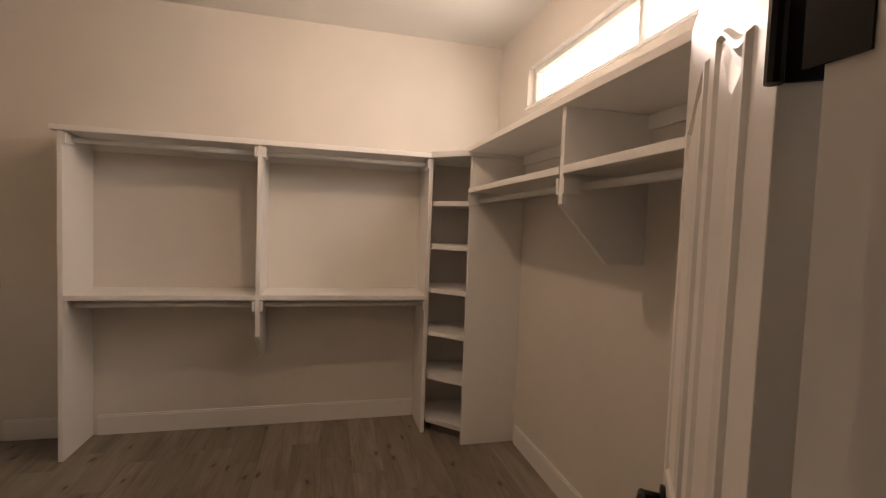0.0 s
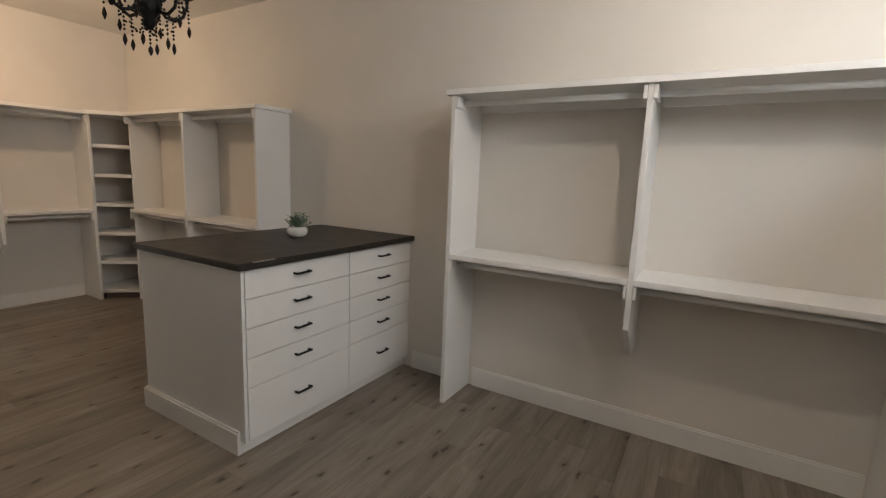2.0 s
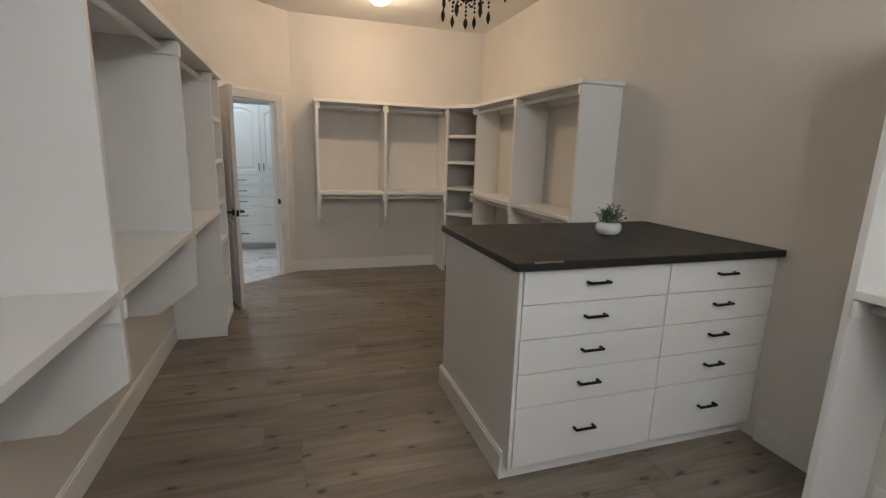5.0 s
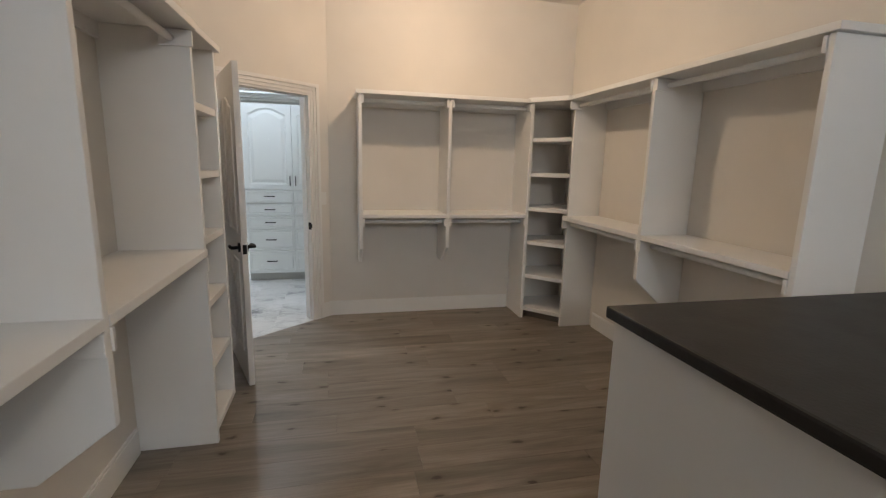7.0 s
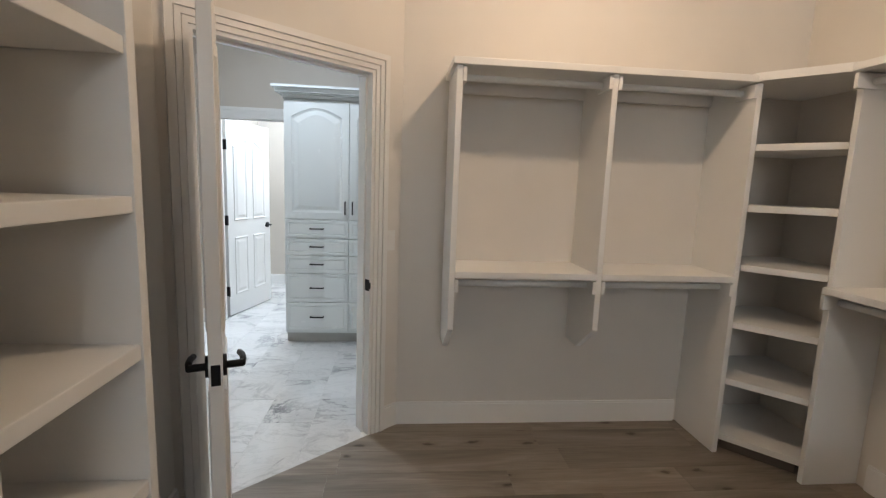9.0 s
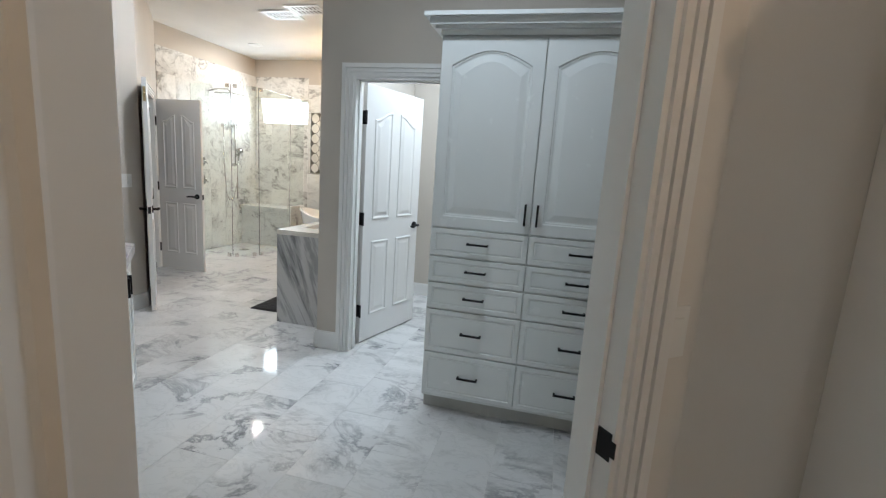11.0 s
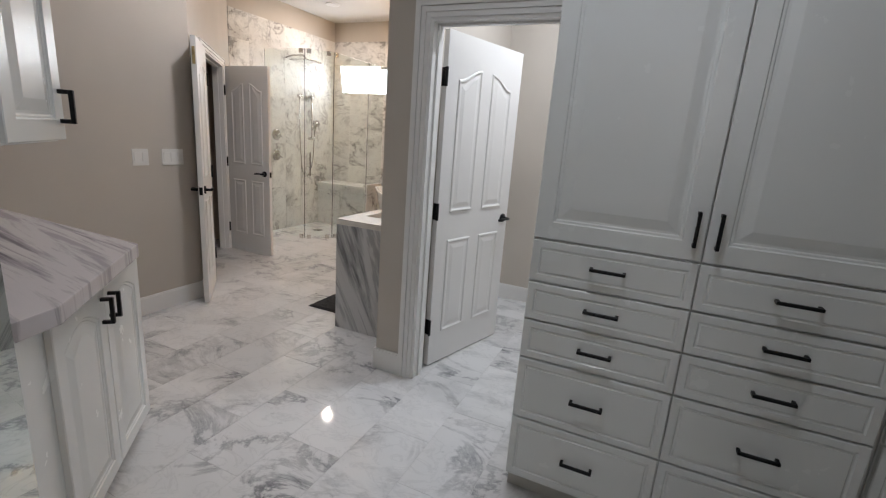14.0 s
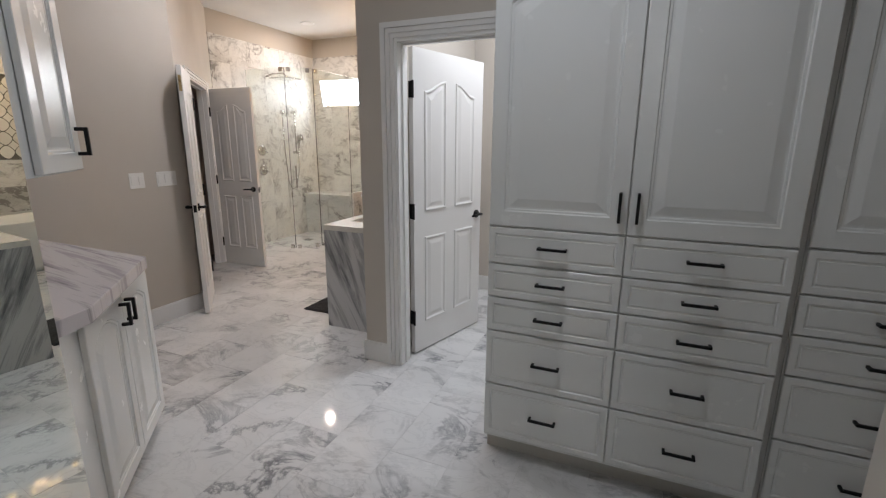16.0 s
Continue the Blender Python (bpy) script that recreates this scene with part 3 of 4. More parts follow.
def run(p, q, depth, uprights, label, over=(0.0, 0.0), mid=True, second=None, lift=0.0, mid_z=MIDZ):
    """Shelving along the wall from p to q: uprights are (x, front z, wall z)."""
    u = thing("closet_shelving", frame_of(p, q), label, "shelving", "built-in closet shelving")
    n = length(p, q)
    part("top_shelf", box(-over[0], n + over[1], -depth - 0.022, -0.001, TOPZ - BT + lift, TOPZ + lift, 0.003), M_WHITE, u)
    xs = [x for x, _, _ in uprights]
    for x, z0, zw in uprights:
        part("upright", side_panel(x, depth, z0, zw, TOPZ - BT + lift), M_WHITE, u)
    stops = sorted(set([0.0] + xs + [n]))
    for x0, x1 in zip(stops, stops[1:]):
        if x1 - x0 < 0.1:
            continue
        a0 = x0 + (0.016 if x0 in xs else 0.0)
        a1 = x1 - (0.016 if x1 in xs else 0.0)
        if mid:
            part("shelf", box(a0, a1, -depth - 0.004, -0.001, mid_z - BT, mid_z, 0.003), M_WHITE, u)
            rod(u, a0, a1, mid_z - 0.075, -depth + 0.085)
            rod(u, a0, a1, TOPZ - 0.075, -depth + 0.085)
        if second:
            part("shelf", box(a0, a1, -depth - 0.004, -0.001, second - BT, second, 0.003), M_WHITE, u)
            rod(u, a0, a1, second - 0.085, -depth + 0.085)
        part("wall_cleat", box(a0, a1, -0.02, -0.001, TOPZ - BT - 0.065 + lift, TOPZ - BT - 0.001 + lift), M_WHITE, u)
    return u


run((-1.70, 3.64), (0.60, 3.64), 0.375, [(0.015, 0.0, 0.0), (1.145, 0.765, 0.56)], "white double-hang closet shelving with rods beside a corner tower", (0.03, 0.0))
run((-6.46, 1.49), (-6.46, 3.05), 0.37, [(0.015, 0.72, 0.56), (0.80, 0.72, 0.56)], "white double-hang closet shelving hung on the wall beside the bath door", (0.02, 0.0), mid_z=1.03)
run((-5.79, 3.64), (-3.61, 3.64), 0.36, [(1.085, 0.74, 0.56), (2.165, 0.0, 0.0)], "white double-hang closet shelving ending in a full side panel", (0.0, 0.03))
run((-1.09, 0.30), (-4.43, 0.30), 0.385, [(0.015, 0.72, 0.56), (1.16, 0.72, 0.56), (2.33, 0.72, 0.56)], "white double-hang closet shelving along the entry wall")
run((1.25, 3.06), (1.25, 0.30), 0.415, [(1.30, 1.67, 1.42)], "white long-hang closet shelf with cubbies under the high window", mid=False, second=1.83, lift=0.028)


def corner_tower(wl, fl, fr, wr, corner, label):
    """A slanted corner tower: left wall point, front left, front right, right wall point, corner."""
    u = thing("corner_shelf_tower", pose(0, 0, 0), label, "shelving", "closet shelf towers")
    t = 0.03

    def slab(a, b, inside):
        d = Vector((b[0] - a[0], b[1] - a[1]))
        nrm = Vector((-d.y, d.x)).normalized()
        if nrm.dot(Vector((inside[0] - a[0], inside[1] - a[1]))) < 0:
            nrm = -nrm
        return [a, b, (b[0] + nrm.x * t, b[1] + nrm.y * t), (a[0] + nrm.x * t, a[1] + nrm.y * t)]
    mid = ((fl[0] + fr[0]) / 2, (fl[1] + fr[1]) / 2)
    part("side_panel", prism(slab(wl, fl, mid), 0.0, TOPZ - BT, 0.002), M_WHITE, u)
    part("side_panel", prism(slab(fr, wr, mid), 0.0, TOPZ - BT, 0.002), M_WHITE, u)
    cut = lambda k: (fl[0] + (corner[0] - fl[0]) * k, fl[1] + (corner[1] - fl[1]) * k)
    cur = lambda k: (fr[0] + (corner[0] - fr[0]) * k, fr[1] + (corner[1] - fr[1]) * k)
    e = 0.004
    inner = [(wl[0] + (corner[0] - wl[0]) * 0.06, wl[1] + (corner[1] - wl[1]) * 0.06), cut(0.075), cur(0.075),
             (wr[0] + (corner[0] - wr[0]) * 0.06, wr[1] + (corner[1] - wr[1]) * 0.06), corner]
    for z in TOWER_Z:
        part("shelf", prism(inner, z - 0.036, z, 0.003), M_WHITE, u)
    # recess shade is painted: the kick itself is dark
    part("toe_kick", prism([cut(0.14), cur(0.14), cur(0.17), cut(0.17)], 0.0, 0.064), M_SUB, u, "shadowed toe kick")
    ext = lambda p: (p[0] + (p[0] - corner[0]) * 0.04, p[1] + (p[1] - corner[1]) * 0.04)
    part("top_shelf", prism([wl, ext(fl), ext(fr), wr, corner], TOPZ - BT + 0.004, TOPZ + 0.012, 0.003), M_WHITE, u)
    return u


corner_tower((-6.459, 3.05), (-6.09, 3.05), (-5.79, 3.33), (-5.79, 3.639), (-6.459, 3.639), "white slanted corner shelf tower with six open shelves")
corner_tower((0.60, 3.639), (0.60, 3.30), (0.85, 3.06), (1.249, 3.06), (1.249, 3.639), "white slanted corner shelf tower with six open shelves below the window")

# straight tower at the end of the entry-wall shelving
u = thing("shelf_tower", frame_of((-4.43, 0.30), (-4.90, 0.30)), "narrow white shelf tower with open shelves beside the open bath door", "shelving", "closet shelf towers")
for x in (0.0, 0.40):
    part("side_panel", box(x, x + 0.03, -0.375, -0.001, 0.09 if x else 0.0, TOPZ - BT, 0.002), M_WHITE, u)
for z in TOWER_Z:
    part("shelf", box(0.03, 0.40, -0.37, -0.002, z - 0.036, z, 0.003), M_WHITE, u)
# dark colour stands in for the shade under the tower
part("toe_kick", box(0.03, 0.42, -0.31, -0.29, 0.0, 0.064), M_SUB, u, "shadowed toe kick")
part("face_rail", box(0.03, 0.43, -0.376, -0.36, 0.065, 0.10, 0.002), M_WHITE, u)
part("top_shelf", box(0.0, 0.46, -0.40, -0.002, TOPZ - BT, TOPZ, 0.003), M_WHITE, u)

# ---- closet: dresser island ----
dr = thing("dresser", pose(-2.74, 2.88, 0), "white ten-drawer dresser island with black stone top", "dresser")
part("body", box(-0.485, 0.485, -0.745, 0.755, 0.078, 1.038, 0.003), M_WHITE, dr)
part("plinth", box(-0.46, 0.44, -0.70, 0.755, 0.0, 0.085), M_WHITE, dr)
part("base_trim", boxes((-0.50, 0.458, -0.764, -0.746, 0.0, 0.125), (-0.496, 0.454, -0.757, -0.746, 0.125, 0.137), (0.44, 0.456, -0.745, 0.755, 0.0, 0.076)), M_TRIM, dr)
part("corner_stile", box(0.484, 0.502, -0.745, -0.725, 0.078, 1.038, 0.003), M_WHITE, dr)
zs = (0.082, 0.386, 0.552, 0.717, 0.878, 1.034)
for i in range(5):
    for y0, y1 in ((-0.722, 0.056), (0.060, 0.752)):
        f = part("drawer", box(0.4855, 0.504, y0, y1, zs[i] + 0.002, zs[i + 1] - 0.002, 0.0022), M_WHITE, dr)
        ym, zm = (y0 + y1) / 2 - (0.02 if y0 < 0 else 0.0), (zs[i] + zs[i + 1]) / 2 + (0.012 if i else 0.01)
        h = 0.0055
        bm = boxes((0.526, 0.537, ym - 0.057, ym + 0.057, zm - h, zm + h), (0.504, 0.526, ym - 0.057, ym - 0.045, zm - h, zm + h), (0.504, 0.526, ym + 0.045, ym + 0.057, zm - h, zm + h))
        bmesh.ops.bevel(bm, geom=bm.edges[:], offset=0.0015, segments=1, affect="EDGES")
        part("bar_pull", bm, M_BLACK, f, "matte black bar pull")
top = part("countertop", box(-0.478, 0.54, -0.785, 0.757, 1.040, 1.078, 0.008), M_TOP, dr, "black leathered stone top")

# thin pale strip along the top's front edge
part("edge_wear", box(0.532, 0.5405, -0.70, -0.56, 1.0725, 1.0786), M_CHROME, dr, "pale streak along the top's edge")

# potted succulent
pl = thing("potted_plant", pose(-2.765, 2.97, 1.078), "small grey-green succulent in a white ribbed pot on the black top", "plant")
bm = lathe([(0.045, 0.0), (0.066, 0.014), (0.074, 0.035), (0.070, 0.058), (0.058, 0.072), (0.052, 0.072), (0.050, 0.060), (0.02, 0.058)], 28)
for i, v in enumerate(bm.verts):
    a = math.atan2(v.co.y, v.co.x)
    k = 1 + 0.03 * math.sin(7 * a) * (1 if 0.01 < v.co.z < 0.06 else 0)
    v.co.x *= k
    v.co.y *= k
part("pot", bm, M_PORCELAIN, pl, "white ribbed ceramic pot", True)
rng = random.Random(4)
bm = bmesh.new()
stems = bmesh.new()
for s in range(34):
    a, lean = rng.uniform(0, 6.283), rng.uniform(0.05, 0.85)
    tall = rng.uniform(0.06, 0.135)
    base = Vector((rng.uniform(-0.03, 0.03), rng.uniform(-0.03, 0.03), 0.06))
    tip = base + Vector((math.cos(a) * lean * 0.11, math.sin(a) * lean * 0.11, tall * (1 - 0.45 * lean)))
    add_tube(stems, base, tip, 0.0018, 5)
    for k in range(9):
        f = 0.25 + 0.75 * k / 8
        at = base.lerp(tip, f)
        la = k * 2.4 + s
        out = Vector((math.cos(la), math.sin(la), rng.uniform(0.1, 0.7))).normalized()
        side = out.cross(Vector((0, 0, 1))).normalized()
        up = side.cross(out)
        ln = rng.uniform(0.014, 0.025)
        w = ln * 0.36
        pts = [at, at + out * ln * 0.5 + side * w + up * 0.002, at + out * ln, at + out * ln * 0.5 - side * w + up * 0.002, at + out * ln * 0.5 - up * 0.003]
        vs = [bm.verts.new(p) for p in pts]
        for f3 in ((0, 1, 4), (1, 2, 4), (2, 3, 4), (3, 0, 4), (0, 3, 2, 1)):
            bm.faces.new([vs[i] for i in f3])
part("stems", stems, M_LEAF, pl)
part("leaves", bm, M_LEAF, pl, "grey-green pointed succulent leaves")

# black chandelier over the island
ch = thing("chandelier", pose(-2.79, 2.05, H), "black chandelier with draped glass beads hanging over the closet", "chandelier")
bm = lathe([(0.06, -0.005), (0.055, -0.03), (0.012, -0.05)], 20)
part("canopy", bm, M_BLACK, ch, "", True)
bm = bmesh.new()
for i in range(7):
    z = -0.05 - i * 0.035
    add_path(bm, [(0.008 * math.cos(a) * (1 if i % 2 else 0.2), 0.008 * math.cos(a) * (0.2 if i % 2 else 1), z - 0.02 + 0.022 * math.sin(a)) for a in [k * 0.7 for k in range(10)]], 0.0025, 6)
part("chain", bm, M_BLACK, ch)
bm = lathe([(0.008, -0.29), (0.02, -0.33), (0.012, -0.38), (0.03, -0.44), (0.014, -0.50), (0.02, -0.58), (0.055, -0.66), (0.075, -0.70), (0.06, -0.735), (0.03, -0.765), (0.035, -0.79), (0.012, -0.815)], 20)
part("stem", bm, M_BLACK, ch, "turned black stem", True)
beads = bmesh.new()
for k in range(6):
    a = k * math.pi / 3 + 0.3
    ca, sa = math.cos(a), math.sin(a)
    pt = lambda r, z: (ca * r, sa * r, z)
    arm = bmesh.new()
    add_path(arm, [pt(0.05, -0.69), pt(0.09, -0.735), pt(0.14, -0.745), pt(0.19, -0.715), pt(0.215, -0.66), pt(0.215, -0.625)], 0.009, 8)
    add_lathe(arm, [(0.012, -0.63), (0.04, -0.615), (0.043, -0.605), (0.016, -0.60)], 16, (ca * 0.215, sa * 0.215, 0))
    arm_ob = part("arm", arm, M_BLACK, ch, "", True)
    part("candle_sleeve", add_lathe(bmesh.new(), [(0.011, -0.60), (0.011, -0.51), (0.009, -0.505)], 12, (ca * 0.215, sa * 0.215, 0)), M_BLACK, arm_ob)
    a2 = a + math.pi / 3
    for j in range(13):
        f = j / 12
        p = Vector(pt(0.225, -0.61)).lerp(Vector((math.cos(a2) * 0.225, math.sin(a2) * 0.225, -0.61)), f)
        p.z -= 0.10 * math.sin(math.pi * f)
        add_ball(beads, p, 0.0085, 1.0, 1)
        if j < 9:
            q = Vector(pt(0.215, -0.64)).lerp(Vector((0, 0, -0.80)), j / 9)
            q.z -= 0.09 * math.sin(math.pi * j / 9)
            add_ball(beads, q, 0.007, 1.0, 1)
    for r, z0, nb in ((0.222, -0.64, 6), (0.13, -0.76, 5)):
        for j in range(nb):
            add_ball(beads, pt(r, z0 - j * 0.019), 0.0075, 1.0, 1)
        z = z0 - nb * 0.019
        add_lathe(beads, [(0.002, z), (0.010, z - 0.018), (0.013, z - 0.034), (0.003, z - 0.058)], 8, (ca * r, sa * r, 0))
for j in range(4):
    add_ball(beads, (0, 0, -0.825 - j * 0.018), 0.008, 1.0, 1)
add_lathe(beads, [(0.002, -0.89), (0.012, -0.905), (0.014, -0.92), (0.003, -0.94)], 10)
tagged(part("bead_stringing", beads, M_BEAD, ch, "strands of black glass beads and drops"), "", "", "", "stuff")
for o in ch.children_recursive:
    if not o.name.startswith("canopy"):
        o.data.transform(Matrix.Diagonal((0.84, 0.84, 1.0, 1.0)))

# flush ceiling lamps at both ends
for lx in (-5.3, -0.05):
    fl = thing("ceiling_lamp", pose(lx, 2.08, H), "round flush ceiling lamp glowing warm", "lamp", "closet ceiling lamps")
    part("rim", lathe([(0.10, -0.001), (0.11, -0.02), (0.104, -0.05), (0.08, -0.052)], 32), M_BRASS, fl, "brass-coloured rim", True)
    bowl = part("shade", lathe([(0.10, -0.05), (0.105, -0.085), (0.095, -0.115), (0.06, -0.14), (0.004, -0.15)], 32), M_LAMP, fl, "glowing glass bowl", True)
    bowl.visible_shadow = False

# entry door, swung into the closet; bath door, open along the entry-wall shelving
structure("hinge_plate", boxes((0.2735, 0.2765, 0.268, 0.318, 1.70, 1.80)), M_BLACK, "matte black hinge plate on the jamb")
door_leaf(pose(0.300, 0.338, 0, 0, 0, 54.0), 0.75, "white four-panel entry door standing open", hinge_side=1, top_hinge=0.295)
door_leaf(pose(-5.728, 0.492, 0, 0, 0, 20.0), 0.72, "white four-panel bath door standing open into the closet", hinge_side=-1)

# strike plates and hinge leaves on the jambs, wall switch
U = (Vector(DA) - Vector(SB)).normalized()
for z, s, e0 in ((0.895, DL - D0 - 0.0185, -1),):
    ob = structure("strike_plate", boxes((s - 0.002, s + 0.0005, 0.004, 0.042, z - 0.032, z + 0.032), (s - 0.003, s - 0.001, -0.010, 0.004, z - 0.018, z + 0.018)), M_BLACK, "black strike plate on the door jamb", frame_of(SB, DA))
sw = thing("light_switch", frame_of(SB, DA), "white rocker light switch on the wall", "switch")
x = DL - 0.075
part("cover_plate", box(x - 0.036, x + 0.036, -0.006, 0, 1.085, 1.20, 0.002), M_PLASTIC, sw)
part("rocker", box(x - 0.017, x + 0.017, -0.010, -0.006, 1.11, 1.175, 0.002), M_PLASTIC, sw)

# ---- bath: tall cabinet wall ----


def tall_cabinet(y0, w, label, front_x=-7.88, drawers=(0.121, 0.391, 0.655, 0.815, 0.968, 1.132), top=2.135, pulls=True):
    c = thing("tall_cabinet", pose(front_x, y0, 0, 0, 0, 90), label, "cabinet", "built-in bath cabinets")
    depth = abs(PX - front_x) - 0.003
    part("body", box(0, w, 0, depth, 0.10, top + 0.01), M_CAB, c)
    part("toe_kick", box(0, w, 0.06, depth, 0.0, 0.10), M_GREY, c, "recessed toe kick")
    cols = [(0.004, w / 2 - 0.002), (w / 2 + 0.002, w - 0.004)]
    for k, (x0, x1) in enumerate(cols):
        for za, zb in zip(drawers, drawers[1:]):
            f = part("drawer", front(x1 - x0, zb - za - 0.008, 0, 0.026, 0.02, False), M_CAB, c)
            f.location = (x0, -0.001, za)
            pull("bar_pull", f, ((x1 - x0) / 2, -0.02, (zb - za) * 0.5), 0.12)
        d = part("cabinet_door", front(x1 - x0, top - drawers[-1] - 0.003, 0.075, 0.062), M_CAB, c)
        d.location = (x0, -0.001, drawers[-1])
        pull("bar_pull", d, ((x1 - x0) - 0.03 if k == 0 else 0.03, -0.02, 0.105), 0.115, True)
    crown = bmesh.new()
    for d0, za, zb in ((0.004, top + 0.01, top + 0.035), (0.03, top + 0.035, top + 0.05), (0.055, top + 0.05, top + 0.085), (0.08, top + 0.085, top + 0.105)):
        add_box(crown, -d0, w, -d0 - 0.02, depth, za, zb)
    part("crown", crown, M_CAB, c, "stepped crown moulding")
    return c


tall_cabinet(0.232, 1.103, "tall white raised-panel cabinet with arched doors over ten drawers")
tall_cabinet(1.362, 1.125, "tall white raised-panel cabinet standing in shade", front_x=-7.91)
structure("trim", box(-8.49, -7.915, 1.336, 1.361, 0.0, 2.14), M_CAB, "filler strip between the tall cabinets")

# water-closet door and the pair of linen doors
door_leaf(pose(-8.682, -0.556, 0, 0, 0, 163.8), 0.775, "white four-panel water-closet door standing half open", hinge_side=-1)
SD = (Vector(S1) - Vector(S0)).normalized()
h1 = Vector(S0) + SD * (LD0 + 0.02)
h2 = Vector(S0) + SD * (LD1 - 0.02)
od = door_leaf(pose(h1.x + 0.0, h1.y + 0.035, 0, 0, 0, 45.5), 0.61, "white narrow four-panel linen door standing wide open", group="pair of linen doors", hinge_side=1)
door_leaf(pose(h2.x - 0.02, h2.y + 0.03, 0, 0, 0, 91.0), 0.605, "white narrow four-panel linen door standing ajar", group="pair of linen doors", hinge_side=-1)

part("flush_bolt", box(0.6085, 0.613, -0.010, 0.010, 1.85, 1.97, 0.001), M_BRASS, od, "brass flush bolt")

# ---- bath: mirror and make-up vanity ----
mir = thing("wall_mirror_panel", frame_of(MIR0, MIR1), "tall frameless mirror covering the wall beside the closet door", "mirror")
ML = length(MIR0, MIR1)
part("mirror_glass", box(0.02, ML - 0.001, -0.006, -0.001, 0.02, 2.9), M_MIRROR, mir, "silvered mirror glass")

VF, VC = (-7.365, -1.31), (-6.85, -0.805)
CT = [(-7.40, -1.335), (-6.866, -0.836), (-6.745, -0.80), (-5.96, -0.872), (-5.96, -2.71), (-7.425, -2.71)]
van = thing("makeup_vanity", pose(0, 0, 0), "white raised-panel corner vanity with striped grey marble counter", "vanity")
part("body", prism([(-7.425, -1.425), (-6.84, -0.90), (-6.745, -0.80), (-5.97, -0.876), (-5.97, -2.70), (-7.425, -2.70)], 0.07, 0.885), M_CAB, van)
part("toe_kick", prism([(-7.36, -1.45), (-6.81, -0.95), (-6.742, -0.86), (-5.98, -0.93), (-5.98, -2.69), (-7.36, -2.69)], 0.0, 0.07), M_GREY, van)
part("countertop", prism(CT, 0.878, 0.934, 0.004), M_COUNTER, van, "striped grey marble counter")
VM = frame_of((-7.425, -1.425), (-6.84, -0.90))
vl = length((-7.425, -1.425), (-6.84, -0.90))
ff = thing("vanity_front", VM, "", "")
ff.parent = van
for k, (x0, x1) in enumerate(((0.015, vl / 2 - 0.002), (vl / 2 + 0.002, vl - 0.015))):
    d = part("cabinet_door", front(x1 - x0, 0.75, 0.05, 0.055), M_CAB, van)
    d.matrix_world = VM @ pose(x1, 0.001, 0.105, 0, 0, 180)
    pull("bar_pull", d, ((x1 - x0) - 0.032 if k == 1 else 0.032, -0.02, 0.665), 0.10, True, 0.04, 0.013)
bpy.data.objects.remove(ff)

UC = thing("wall_cabinet", pose(-7.066, -1.10, 0, 0, 0, 45), "white raised-panel wall cabinet hung above the vanity counter", "cabinet")
part("body", box(0.0, 0.445, -0.60, -0.022, 1.365, 2.50, 0.003), M_CAB, UC)
d = part("cabinet_door", front(0.36, 1.12, 0.05, 0.06), M_CAB, UC)
d.matrix_basis = pose(0.362, -0.019, 1.372, 0, 0, 180)
pull("bar_pull", d, (0.332, -0.02, 0.10), 0.10, True, 0.04, 0.013)

# wall plates
for x0, w, n in ((-8.26, 0.115, 2), (-8.475, 0.17, 3)):
    s = thing("light_switch", pose(x0, B_S, 0), "white wall plate with %d rocker switches" % n, "switch", "bath switches")
    part("cover_plate", box(-w, 0, 0.0, 0.006, 1.115, 1.232, 0.002), M_PLASTIC, s)
    for i in range(n):
        c = -w + w * (i + 0.5) / n
        part("rocker", box(c - 0.017, c + 0.017, 0.006, 0.010, 1.14, 1.207, 0.002), M_PLASTIC, s)

# ---- bath: stone vanity block with basin ----
BX0, BX1, BY0, BY1, BZ = -10.75, -8.87, -1.425, PY - 0.002, 0.84
blk = thing("stone_vanity", pose(0, 0, 0), "grey-veined marble waterfall vanity with undermount basin", "vanity")
part("end_panel", box(BX1 - 0.04, BX1, BY0, BY1, 0.0, BZ - 0.041, 0.002), M_SLAB, blk)
part("end_panel", box(BX0, BX0 + 0.04, BY0, BY1, 0.0, BZ - 0.041, 0.002), M_SLAB, blk)
part("front_panel", box(BX0 + 0.04, BX1 - 0.04, BY0 + 0.01, BY0 + 0.05, 0.0, BZ - 0.041), M_SLAB, blk)
SX0, SX1, SYa, SYb = -9.62, -9.10, -1.33, -0.98
part("countertop", boxes((BX0, SX0, BY0, BY1, BZ - 0.04, BZ), (SX1, BX1, BY0, BY1, BZ - 0.04, BZ), (SX0, SX1, BY0, SYa, BZ - 0.04, BZ), (SX0, SX1, SYb, BY1, BZ - 0.04, BZ)), M_MOSAIC, blk, "white marble counter top")
part("basin", boxes((SX0, SX1, SYa, SYb, BZ - 0.18, BZ - 0.165), (SX0 - 0.015, SX0, SYa, SYb, BZ - 0.18, BZ - 0.041), (SX1, SX1 + 0.015, SYa, SYb, BZ - 0.18, BZ - 0.041),
                    (SX0, SX1, SYa - 0.015, SYa, BZ - 0.18, BZ - 0.041), (SX0, SX1, SYb, SYb + 0.015, BZ - 0.18, BZ - 0.041)), M_PORCELAIN, blk, "white undermount basin")

ring = thing("towel_ring", pose(-8.72, PY, 1.32), "black round towel ring on the wall", "towel ring")
part("post", tube((0, 0, 0), (0, -0.05, 0), 0.016, 14), M_BLACK, ring)
bm = bmesh.new()
add_path(bm, [(0.085 * math.sin(a), -0.05, -0.085 + 0.085 * math.cos(a)) for a in [k * 2 * math.pi / 24 for k in range(25)]], 0.006, 8)
part("hoop", bm, M_BLACK, ring, "", True)


